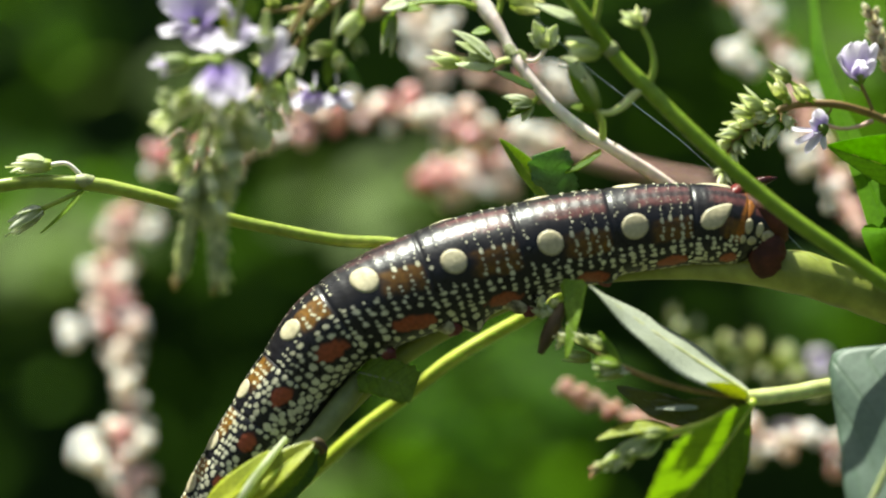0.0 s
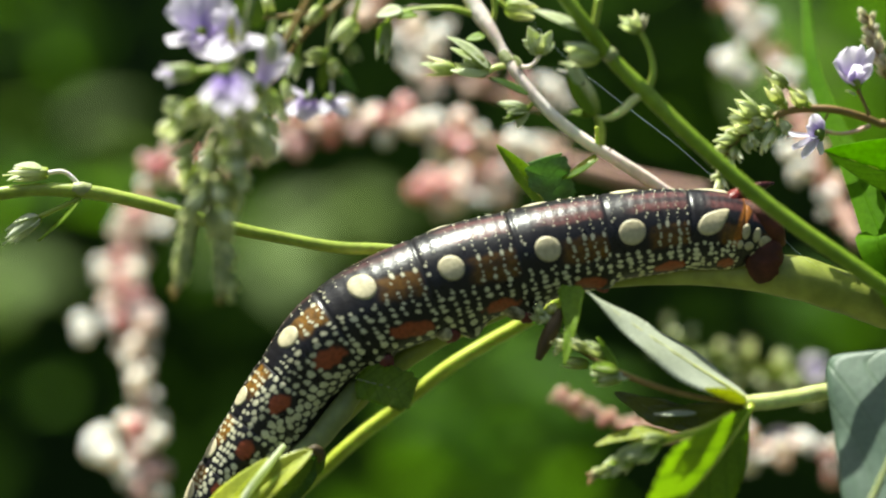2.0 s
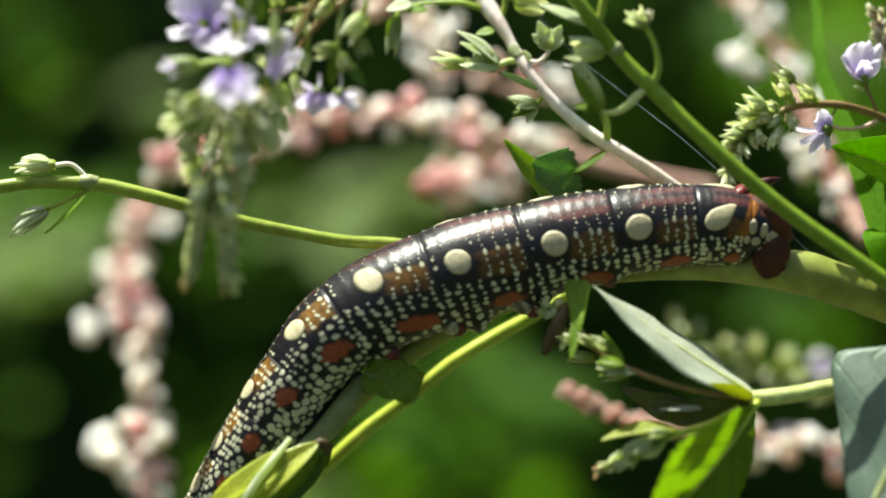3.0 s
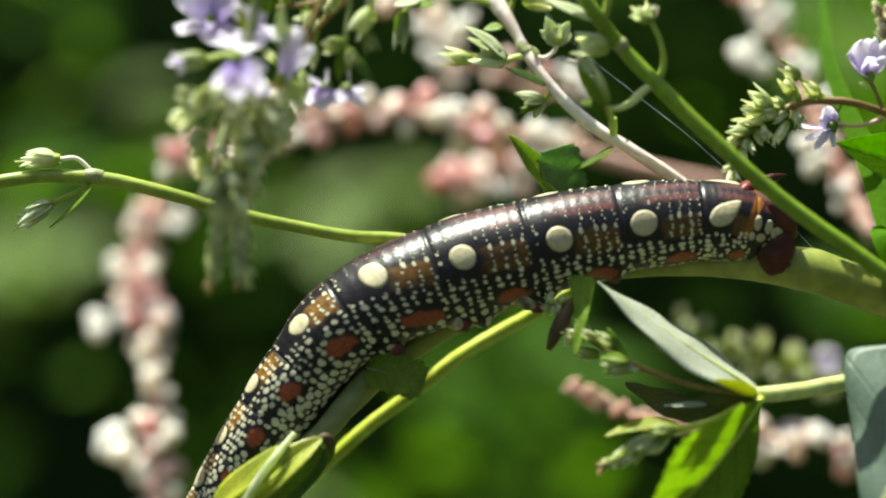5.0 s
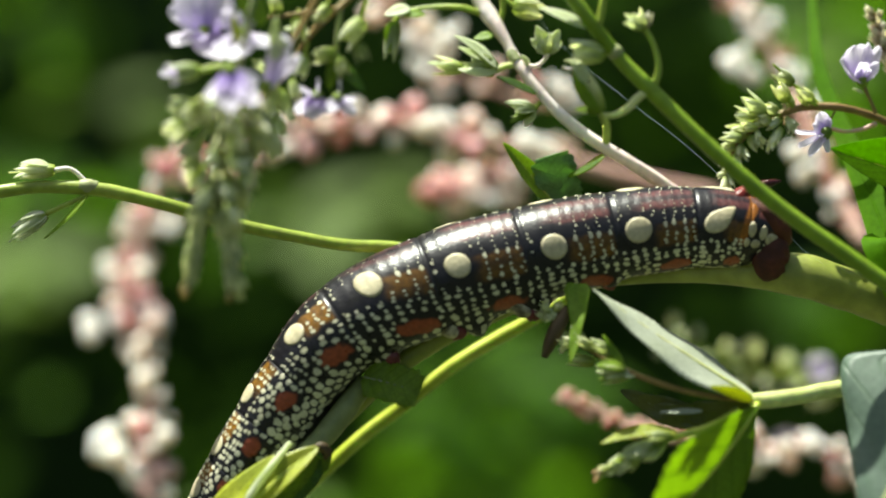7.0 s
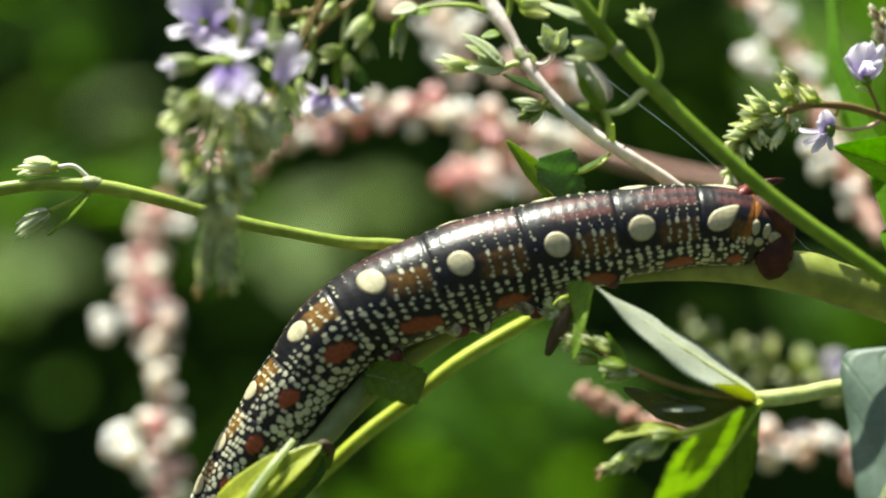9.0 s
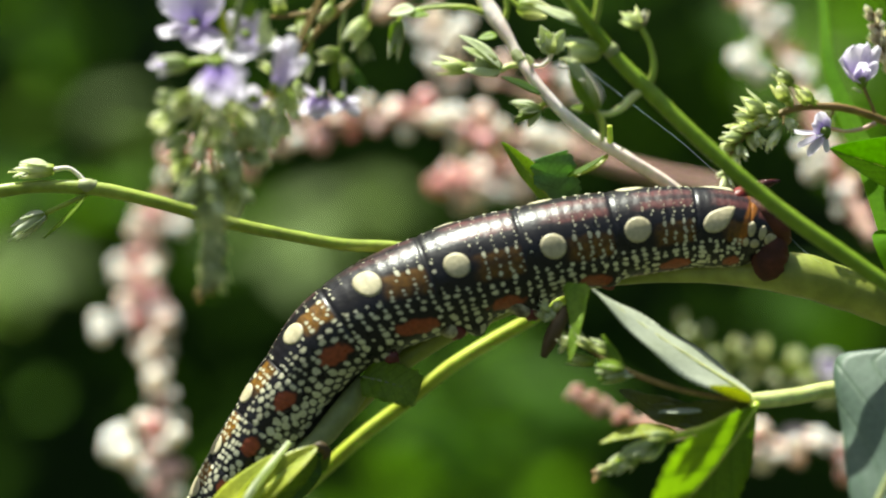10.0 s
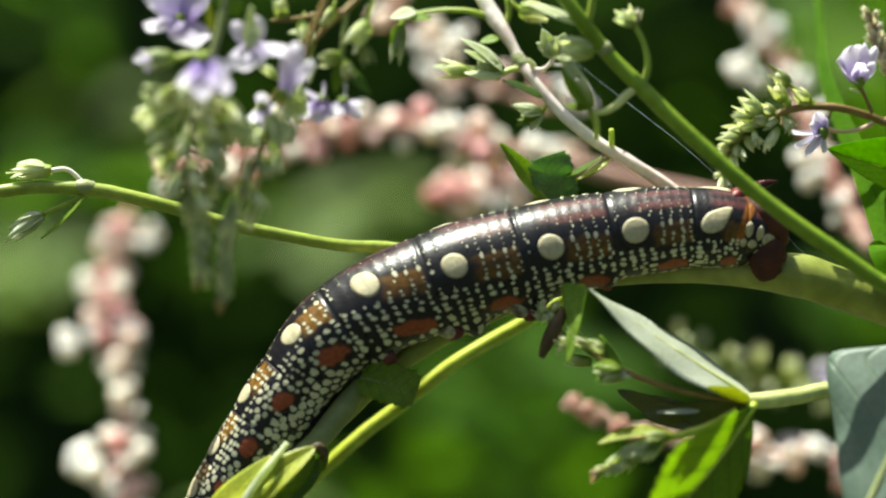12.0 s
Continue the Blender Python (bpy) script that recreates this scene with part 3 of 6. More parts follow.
def build_distance():
    bm = bmesh.new()
    rows = []
    for i in range(41):
        a = math.pi * (i / 40 - 0.5) * 1.1
        row = []
        for j in range(15):
            z = -0.5 + 2.6 * j / 14
            w = 2.2 + 0.25 * noise.noise(Vector((a * 5, z * 3, 2)))
            row.append(bm.verts.new((math.sin(a) * w * 1.5, math.cos(a) * w, z)))
        rows.append(row)
    for p, q in zip(rows, rows[1:]):
        for j in range(14):
            bm.faces.new((p[j], q[j], q[j + 1], p[j + 1]))
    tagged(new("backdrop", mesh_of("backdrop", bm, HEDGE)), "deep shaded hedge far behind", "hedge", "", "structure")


def build_shrubs():
    """Weeds behind the subject, far out of focus."""
    def clump(p, rx, ry, rz, share=1.0):
        return (p, (rx, ry, rz), share)
    a = leaf_cloud("weed_leaves", [
        clump(V(-148.57, 554.4, 28.04), 36, 40, 12, 0.16), clump(V(168, 580, -24), 24, 40, 20, 0.3), clump(V(85, 580, 45), 34, 40, 22, 0.08), clump(V(18, 554.4, -56), 28, 40, 22, 0.62), clump(V(-162.39, 580.8, 90.93), 26, 40, 12, 0.08), clump(V(-160.18, 580.8, -55.09), 24, 40, 14, 0.05),
        clump(V(-31.34, 567.6, -89.02), 32, 40, 12, 0.15), clump(V(49.19, 567.6, -89.02), 22, 40, 12, 0.07), clump(V(158.41, 580.8, 77.66), 24, 40, 24, 0.6),
    ], 96, 30, LEAF_FAR, 11)
    tagged(a, "blurred green weeds behind the flowers", "weeds", "", "stuff")
    # Paler leaf colour stands for the blurred sun glints among the weeds.
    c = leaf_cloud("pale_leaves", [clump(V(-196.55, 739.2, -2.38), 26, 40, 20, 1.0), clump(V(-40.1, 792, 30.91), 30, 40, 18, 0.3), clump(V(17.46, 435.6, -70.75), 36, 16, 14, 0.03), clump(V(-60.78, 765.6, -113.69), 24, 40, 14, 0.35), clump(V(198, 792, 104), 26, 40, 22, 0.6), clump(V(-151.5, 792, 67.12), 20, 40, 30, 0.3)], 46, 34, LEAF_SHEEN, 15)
    tagged(c, "pale green weed leaves, sun glints put into their colour, out of focus", "weeds", "", "stuff")
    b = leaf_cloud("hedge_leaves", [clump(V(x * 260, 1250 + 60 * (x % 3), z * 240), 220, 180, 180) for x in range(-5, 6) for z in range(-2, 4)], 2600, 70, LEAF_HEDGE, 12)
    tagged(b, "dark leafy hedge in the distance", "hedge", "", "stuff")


# ---- the caterpillar ----
# From head to tail: the middle of the body at each fold between segments, its radius, and how far the row of large spots is lifted.
BODY = [
    (V(-33.29, 0, -39.6), 1.91, 64), (V(-30.99, 0, -36.42), 2.68, 65), (V(-28.44, 0, -32.78), 3.19, 66), (V(-26.02, 0, -29.15), 3.64, 67),
    (V(-23.53, 0, -25.06), 4.08, 68), (V(-20.09, 0, -19.9), 4.53, 68), (V(-16.26, 0, -14.73), 5.1, 62), (V(-10.71, 0, -8.61), 5.87, 46),
    (V(-1.15, 0, -3.64), 5.93, 19), (V(8.93, 0, -0.45), 5.61, 9), (V(18.88, 0, 1.85), 5.04, 3), (V(27.93, 0, 2.68), 4.66, 8),
    (V(33.67, 0, 2.42), 4.21, 6), (V(37.5, 0, 1.34), 2.17, 4),
]
MID_BACK = 42
# Swellings above the clinging legs: segments from the head, angle, height in millimetres.
LOBES = [(7.15, -118, 1.5), (8.27, -96, 1.5), (8.98, -85, 1.4), (9.85, -78, 0.8)]


def smooth(a, b, x):
    x = min(1.0, max(0.0, (x - a) / (b - a)))
    return x * x * (3 - 2 * x)


def body_row(u):
    """Middle, radius, lift and the way to the tail at u segments from the head."""
    i = min(int(u), len(BODY) - 2)
    f = u - i
    g = [np.array((*BODY[min(max(i + o, 0), len(BODY) - 1)][0], *BODY[min(max(i + o, 0), len(BODY) - 1)][1:])) for o in (-1, 0, 1, 2)]
    a, b, c, d = g
    p = 0.5 * (2 * b + (c - a) * f + (2 * a - 5 * b + 4 * c - d) * f * f + (3 * b - a - 3 * c + d) * f ** 3)
    t = 0.5 * ((c - a) + 2 * (2 * a - 5 * b + 4 * c - d) * f + 3 * (3 * b - a - 3 * c + d) * f * f)
    return Vector(p[:3]), p[3] * 0.001, p[4], Vector(t[:3]).normalized()


def body_point(u, theta, proud=0.0):
    """A place on the skin: u segments from the head, theta degrees above the row of large spots. Also the way out."""
    p, r, lift, t = body_row(u)
    toward = Vector((0, -1, 0))
    up = t.cross(toward)
    up = up if up.z > 0 else -up
    a = radians(theta + lift)
    out = (toward * math.cos(a) + up * math.sin(a)).normalized()
    f = u % 1.0
    edge = min(f, 1 - f)
    w = r * (1 + 0.022 * math.sin(math.pi * f) - 0.022 * math.exp(-(edge / 0.016) ** 2))
    w *= 1 - 0.004 * (0.5 + 0.5 * math.cos(2 * math.pi * f * 8))
    low = (theta + 138 + 180) % 360 - 180
    w *= 1 - (0.10 + 0.12 * smooth(5.2, 6.2, u) * (1 - smooth(7.4, 8.2, u))) * math.exp(-(low / 48) ** 2)
    for at, low, tall in LOBES:
        if abs(u - at) < 0.5:
            w += 0.001 * tall * math.exp(-((u - at) / 0.15) ** 2 - (((theta - low + 180) % 360 - 180) / 17) ** 2)
    return p + out * (w + proud * 0.001), out


def pigment(u, theta):
    """Skin colour without the pale dots."""
    back = abs((theta - MID_BACK + 180) % 360 - 180)       # from the middle of the back
    th = MID_BACK - back                                   # same on both flanks
    f = u % 1.0
    n = noise.noise(Vector((u * 9, math.cos(radians(theta)) * 4, math.sin(radians(theta)) * 4)))
    n2 = noise.noise(Vector((u * 26, math.cos(radians(theta)) * 9, math.sin(radians(theta)) * 9)))
    c = np.array((0.011, 0.010, 0.012))
    brown, red, rose, ash = np.array((0.135, 0.066, 0.010)), np.array((0.26, 0.06, 0.025)), np.array((0.12, 0.042, 0.04)), np.array((0.42, 0.41, 0.29))
    late = {6: 0.16, 7: 0.08}.get(int(u), 0.0)
    band = smooth(0.38 + late, 0.56 + late, f + 0.05 * n) * (1 - smooth(0.93, 0.985, f)) * smooth(-29, -22, th + 4 * n) * (1 - smooth(1, 6, th + 3 * n))
    # Brown is raised on the front segments: sunlight there put into the pigment.
    c = c + (brown * (1.5 if u < 7 else 1.0) - c) * band * (0.75 + 0.5 * n2 + 0.2 * n)
    stripe = smooth(23, 27, th + 3 * n) * smooth(0.15, 0.4, f) * (1 - smooth(0.92, 0.98, f)) * (1 - 0.8 * smooth(34, 40, th + 2 * n)) * (1.0 if u > 8 else 0.5)
    c = c + (rose - c) * stripe * (0.65 + 0.5 * n2)
    blot = 1 - smooth(0.75, 1.0, math.hypot((f - 0.68) / 0.23, (th + 62) / 13) + 0.3 * n + 0.12 * n2)
    c = c + (red - c) * blot
    belly = smooth(-78, -92, th + 6 * n) if th < -70 else 0.0
    c = c + (ash - c) * belly * (0.02 + 0.1 * smooth(0.0, 0.2, n2 + 0.4 * n))
    if u > 11.6:
        tail = smooth(11.8, 11.86, u - 0.003 * th + 0.03 * n) * (1 - smooth(11.98, 12.05, u - 0.003 * th + 0.03 * n)) * smooth(-33, -25, th)
        c = c + (np.array((0.34, 0.12, 0.012)) - c) * tail * (0.7 + 0.3 * n2)
        plate = smooth(12.12, 12.2, u) * smooth(14, 22, th)
        c = c + (np.array((0.15, 0.05, 0.04)) - c) * plate
    return np.clip(c, 0.004, 1)


def patch(bm, u, theta, along, round_, proud, rings=2, sides=12, point=0.0, tilt=0.0, rnd=None, skirt=True):
    """A domed patch of skin, half sizes in millimetres along and round the body; point draws out one end, tilt turns it."""
    seg = min(int(u), len(BODY) - 2)
    span = (BODY[seg + 1][0] - BODY[seg][0]).length * 1000
    r = body_row(u)[1] * 1000
    ct, st = math.cos(radians(tilt)), math.sin(radians(tilt))
    mid = bm.verts.new(body_point(u, theta, proud)[0])
    last = None
    ragged = [rnd.uniform(0.72, 1.2) if rnd else 1.0 for j in range(sides)]
    for k in range(1, rings + (2 if skirt else 1)):
        t = min(1.0, k / rings)
        h = proud if not skirt else proud * (0.35 + 0.65 * math.cos(t * math.pi / 2) ** 0.6) if k <= rings else -0.12
        ring = []
        for j in range(sides):
            a = 2 * math.pi * j / sides
            x, y = math.cos(a) * ragged[j], math.sin(a) * ragged[j]
            if point and x > 0:
                x, y = x * (1 + 0.5 * point), y * (1 - 0.6 * point * x)
            x, y = x * along * t, y * round_ * t
            x, y = x * ct - y * st, x * st + y * ct
            ring.append(bm.verts.new(body_point(u + x / span, theta + math.degrees(y / r), h)[0]))
        for j in range(sides):
            if last is None:
                bm.faces.new((mid, ring[j], ring[(j + 1) % sides]))
            else:
                bm.faces.new((last[j], ring[j], ring[(j + 1) % sides], last[(j + 1) % sides]))
        last = ring


def build_caterpillar():
    root = thing("caterpillar", BODY[8][0], "black hawk-moth caterpillar with cream spots, clinging to a stem", "caterpillar")
    base = root.location
    rings, sides = 56, 160
    verts, faces, cols = [], [], []
    count = (len(BODY) - 1) * rings
    for i in range(count + 1):
        u = min(i / rings, len(BODY) - 1 - 1e-6)
        for j in range(sides):
            th = 360 * j / sides
            verts.append(body_point(u, th)[0] - base)
            cols.append((*pigment(u, th), 1.0))
    for i in range(count):
        for j in range(sides):
            a, b = i * sides + j, i * sides + (j + 1) % sides
            faces.append((a, b, b + sides, a + sides))
    faces.append(tuple(range(sides))[::-1])
    faces.append(tuple(count * sides + j for j in range(sides)))
    me = bpy.data.meshes.new("body")
    me.from_pydata(verts, [], faces)
    pig = me.color_attributes.new("pigment", 'FLOAT_COLOR', 'POINT')
    pig.data.foreach_set("color", np.array(cols, np.float32).ravel())
    me.polygons.foreach_set("use_smooth", [True] * len(me.polygons))
    me.materials.append(SKIN)
    me.update()
    body = new("body", me)
    body.parent = root
    tagged(body, "glossy black skin with brown, red and rose bands")
    # large cream spots in two rows
    for seg in range(2, 12):
        for th in (0, 2 * MID_BACK):
            bm = bmesh.new()
            f = {5: 0.34, 6: 0.5, 7: 0.41, 8: 0.28, 10: 0.25}.get(seg, 0.3)
            if seg == 11:
                patch(bm, seg + 0.34, th + (3 if th == 0 else -3), 1.75, 1.12, 0.09, 5, 28, 0.75, 44 if th == 0 else -44)
            else:
                low = {6: 7, 8: 2, 9: 3}.get(seg, 0)
                patch(bm, seg + f, th - low if th == 0 else th + low, 1.4 if seg > 6 else 1.21, 1.8 if seg == 7 else 1.43, 0.08 if th == 0 else 0.16, 5, 28)
            part("spot", bm, CREAM, root, "large round cream spot")
    for u, th, a, b in ((12.64, -13, 0.89, 0.7), (12.05, -4, 0.38, 0.89), (12.33, -5, 0.38, 0.83), (12.2, -26, 0.51, 0.51), (11.96, -25, 0.45, 0.51)):
        bm = bmesh.new()
        patch(bm, u, th, a, b, 0.08, 3, 18)
        part("spot", bm, CREAM, root, "small cream spot near the tail")
    # fine pale dots in rings
    rnd = random.Random(5)
    wanted = []
    for seg in range(1, 13):
        for j in range(8):
            f = (j + 0.5) / 8
            rows = [(36, 0.06), (29, 0.07), (23, 0.09), (17, 0.1), (11, 0.1)]
            if f > 0.46 + {6: 0.16, 7: 0.08}.get(seg, 0.0):
                rows += [(3, 0.22), (-6, 0.15), (-12, 0.17), (-18, 0.19), (-23, 0.2)]
            else:
                rows += [(-25, 0.16)] + ([(-4, 0.2), (6, 0.16)] if f < 0.1 else [])
            rows += [(-28, 0.26), (-35, 0.30), (-42, 0.32), (-49, 0.33), (-56, 0.31)]
            big = 1.25 if seg < 8 else 1.12
            if j % 2 == 0:
                rows += [(-62, 0.40 * big), (-73, 0.52 * big), (-86, 0.68 * big), (-101, 0.7 * big), (-118, 0.72)]
            else:
                rows += [(-67, 0.3), (-80, 0.42), (-94, 0.5), (-110, 0.55)]
            rows += [(-rnd.uniform(58, 110), rnd.uniform(0.2, 0.34)) for q in range(4 if seg > 7 else 1)]
            for th, s in rows:
                for flank in (0, 1):
                    if rnd.random() < (0.4 if seg >= 11 else 0.05 if seg > 7 else 0.07):
                        continue
                    t = th + rnd.uniform(-1.5, 1.5)
                    g = f + rnd.uniform(-0.022, 0.022)
                    if math.hypot((g - 0.68) / 0.235, (t + 62) / 14.5) < 1.0 and seg < 12:
                        continue
                    if seg == 11 and t > -22 and g > 0.05:
                        continue
                    if seg == 12 and (t > -14 or f < 0.3):
                        continue
                    if math.hypot((g - {5: 0.34, 6: 0.5, 7: 0.41, 8: 0.28, 10: 0.25}.get(seg, 0.3)) / 0.22, t / 24) < 1.0:
                        continue
                    if flank:
                        t = 2 * MID_BACK - t
                        if t > 125:
                            continue
                    q = s * rnd.uniform(0.75, 1.3)
                    stretch = 1.9 if th == 3 else rnd.uniform(0.85, 1.2) if -58 < th < -26 else rnd.uniform(0.8, 1.7)
                    wanted.append((seg + g, t, q * (1 if s < 0.27 else rnd.uniform(0.7, 1.3)), q * stretch * 0.85))
    # the larger cells first; the smaller ones fill the gaps and never touch
    wanted.sort(key=lambda w: -w[2] * w[3])
    kept = []
    bm = bmesh.new()
    for u, t, a, b in wanted:
        i = min(int(u), len(BODY) - 2)
        span, r = (BODY[i + 1][0] - BODY[i][0]).length * 1000, BODY[i][1]
        a, b = min(a, 0.16 * span, 0.5), min(b, 0.62)
        if all(math.hypot((u - k[0]) * span / (a + k[2] + 0.05), radians(t - k[1]) * r / (b + k[3] + 0.05)) > 0.8 for k in kept if abs(u - k[0]) < 0.6):
            kept.append((u, t, a, b))
            patch(bm, u, t, a, b, 0.018 + 0.03 * min(a, b) + (0.05 if t > 62 else 0), 3 if max(a, b) > 0.3 else 1, 9, 0.0, 0.0, rnd, t > 62)
    part("dots", bm, DOT, root, "rings of fine pale dots", "stuff")
    # anal clasper, horn, hooked legs
    bm = bmesh.new()
    tube(bm, [V(37.28, -1.4, 2.09), V(36.71, -1.8, 0.95), V(36.3, -2, -0.32), V(36.04, -2, -1.58), V(35.82, -1.8, -2.59), V(35.68, -1.5, -3.23)], [1.02, 1.79, 2.1, 1.85, 1.28, 0.32], 20, 6, 0.14, 0.6)
    part("clasper", bm, CLASPER, root, "dark red-brown clasping leg at the tail")
    bm = bmesh.new()
    tube(bm, [V(33.46, -1.5, 5.64), V(35.47, -2, 4.36), V(37.24, -1.6, 2.6), V(38.29, -0.6, 1.08)], [0.8, 1.35, 1.4, 0.7], 16, 6, 0.1)
    part("tail_plate", bm, CLASPER, root, "dark brown tail plate")
    bm = bmesh.new()
    tube(bm, [V(32.49, -1.6, 5), V(32.81, -1.6, 6.08), V(33.5, -1.2, 6.85), V(35.14, 0, 7.46)], [0.96, 0.89, 0.7, 0.51], 14, 6, 0.35)
    horn = part("horn", bm, HORN, root, "short red tail horn")
    bm = bmesh.new()
    tube(bm, [V(34.95, 0, 7.4), V(36.56, 0.5, 7.8), V(37.92, 1, 8.07)], [0.57, 0.45, 0.13], 12, 6, 0.25)
    part("horn_tip", bm, HORN_TIP, horn, "black tip")
    for foot, knee, hip, size in (
            (V(-6.31, -2.6, -11.54), V(-7.56, -2.8, -10.4), V(-9.11, -2, -9.3), 1.0), (V(1.01, -2.2, -8.78), V(0.5, -2.4, -8.65), V(-0.89, -2, -7.27), 1.0),
            (V(9.48, -2, -6.7), V(8.47, -2.2, -6.38), V(7.34, -2, -5.12), 0.95), (V(17.86, -1.6, -3.36), V(17.34, -1.8, -2.97), V(16.52, -1.8, -2.09), 0.7)):
        bm = tube(bmesh.new(), [hip, knee, foot], [1.35 * size, 0.98 * size, 0.55 * size], 16, 6, 0.1)
        leg = part("proleg", bm, PROLEG, root, "stubby grey mottled clinging leg")
        d = (foot - knee).normalized()
        bm = tube(bmesh.new(), [foot - d * 0.0006, foot + d * 0.0004, foot + d * 0.0012], [0.83 * size, 0.96 * size, 0.38 * size], 14, 5, 0.2, 0.7)
        part("foot", bm, FOOT, leg, "dark rose foot")
    bm = bmesh.new()
    bmesh.ops.create_uvsphere(bm, u_segments=24, v_segments=16, radius=0.0022)
    bmesh.ops.translate(bm, verts=bm.verts, vec=V(-33.93, 0, -40.43))
    part("head", bm, CLASPER, root, "small dark head")


# ---- the plant it sits on ----
def build_host():
    root = thing("flowering_weed", V(-25.87, 1, -33.24), "green stem plant carrying the caterpillar", "plant")
    stem("main_stem", root, [V(-31, 1, -34.84), V(-24.54, 0.5, -28.89), V(-16.87, 0.5, -22.62), V(-11.17, 1.5, -17.59), V(-5.4, 2, -12.48), V(2.96, 2.5, -7.67), V(13.92, 2.5, -3.8), V(23.49, 1.5, -2.5), V(32.41, 1, -2.18), V(39.42, 0.8, -2.5), V(45.18, 0.8, -4.2), V(49.66, 0.8, -5.75), V(56.06, 0.8, -8.1), V(76, 1.5, -17), V(104, 6, -70), V(116, 14, -220), V(120, 20, -452)],
         [1.28, 1.28, 1.4, 1.4, 1.28, 1.28, 0.96, 1.02, 1.59, 2.49, 2.42, 2.45, 2.5, 2.5, 2.5, 2.5, 2.7], STEM_OLIVE, "thick green stem", 0.05, 24)
    stem("side_stem", root, [V(-20.92, 10.5, -31.25), V(-16.92, 10.5, -27.78), V(-12.92, 10.5, -24.18), V(-9.59, 10.5, -21.25), V(-6.26, 10.5, -18.72), V(-2.93, 10.5, -16.12), V(1.06, 10, -13.03), V(5.39, 10, -10.37), V(9.69, 9.5, -7.96), V(14.96, 9, -4.7)], [0.83, 0.83, 0.83, 0.83, 0.83, 0.82, 0.82, 0.82, 0.8, 0.7], STEM_YELLOW, "bright yellow-green stem", 0.05, 18)
    stem("trailing_stem", root, [V(-1.58, 7, 0.07), V(-6.8, 6, 0.72), V(-11.98, 5, 0.98), V(-18.42, 4, 2.14), V(-24.8, 3, 3.49), V(-31.13, 2, 5.4), V(-37.4, 1, 6.98), V(-41.8, 0.5, 7.54), V(-46.17, 0, 7.59), V(-50, 0, 7.14), V(-55.74, 0, 6.12)], [0.7, 0.7, 0.7, 0.7, 0.77, 0.77, 0.8, 0.8, 0.73, 0.77, 0.77], STEM, "arching green stem", 0.04, 18)
    stem("joint", root, [V(-39.55, 0.8, 7.49), V(-40.54, 0.6, 7.61), V(-41.54, 0.5, 7.67)], [0.8, 0.92, 0.77], STEM_GREY, "swollen stem joint")
    budded(root, V(-40.61, 1, 7.88), V(-44.26, 0, 9.5), Vector((-1, 0, -0.05)), 3.95, POD_M, STEM_PALE, 0.26, 0.9)
    budded(root, V(-40.65, 0.5, 6.65), V(-45.22, -0.3, 4.52), Vector((-0.8, -0.1, -0.62)), 3.95, POD_M, STEM, 0.26, 0.0)
    leaf("bract", root, V(-40.56, 0, 6.57), V(-45.22, -1, 1.78), 0.8, (-0.5, -0.5, 0.7), LEAF_FRESH, "", sway=-0.6, nx=14, ny=4)
    for base, tip, wide in ((V(-44.77, 0, 9.89), V(-48.77, -0.4, 8.6), 1.1), (V(-44.82, -0.4, 9.93), V(-47.96, -0.6, 10.24), 1.2), (V(-44.71, -0.3, 9.75), V(-47.54, -0.8, 8.83), 0.7), (V(-45.17, -0.6, 4.52), V(-48.9, -1, 2.98), 1.1), (V(-45, -0.8, 4.26), V(-48.43, -1.4, 1.71), 1.3), (V(-45.04, -0.6, 4.01), V(-46.49, -1, 2.48), 0.9), (V(-45.23, -0.9, 4.64), V(-47.84, -1.2, 3.87), 0.9)):
        leaf("sepal", root, base, tip, wide, (-0.1, -0.55, 0.8), SEPAL, "", fold=0.3, nx=12, ny=4, sway=0.25)
    # sheath and leaves below the body
    leaf("leaflet", root, V(-9.34, -2.5, -13.82), V(-3.01, -4, -15.48), 4.6, (0.2, -0.9, 0.25), LEAF_MID, "small green toothed leaf in shade", STEM_GREY, 0.2, kind="bitten", teeth=8, depth=0.1, fold=0.2, bend=0.4, wave=0.3)
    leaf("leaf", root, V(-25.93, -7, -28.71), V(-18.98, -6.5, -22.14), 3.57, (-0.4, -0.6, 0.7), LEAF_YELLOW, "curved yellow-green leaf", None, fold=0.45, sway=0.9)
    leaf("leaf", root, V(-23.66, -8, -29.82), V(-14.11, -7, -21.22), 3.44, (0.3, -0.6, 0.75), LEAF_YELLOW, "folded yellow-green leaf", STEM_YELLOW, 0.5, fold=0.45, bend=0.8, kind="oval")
    leaf("leaf", root, V(-21.12, -2, -30.92), V(-13.21, -1, -22.67), 2.42, (0.5, -0.6, 0.4), LEAF, "curled shaded leaf", STEM, 0.3, fold=0.4, wave=0.4, kind="oval")
    stem("dry_tip", root, [V(-14.64, -6.5, -21.39), V(-13.78, -6.3, -21.23), V(-13.18, -6, -21.94), V(-13.55, -6, -22.68)], [0.32, 0.57, 0.51, 0.13], HUSK, "curled brown leaf tip")
    stem("leaf_rib", root, [V(-22.58, -9.5, -28.4), V(-21.08, -9.2, -25.8), V(-19.05, -8.6, -23.04), V(-17.24, -6.5, -20.77)], [0.5, 0.46, 0.42, 0.3], SEPAL, "pale leaf rib")
    stem("sheath", root, [V(-16.66, -2.5, -22.65), V(-13.84, -2.2, -20.47), V(-11.34, -1.5, -17.36), V(-9.16, -0.5, -14.45)], [0.77, 1.28, 1.34, 1.08], STEM_GREY, "pale grey-green leaf sheath")
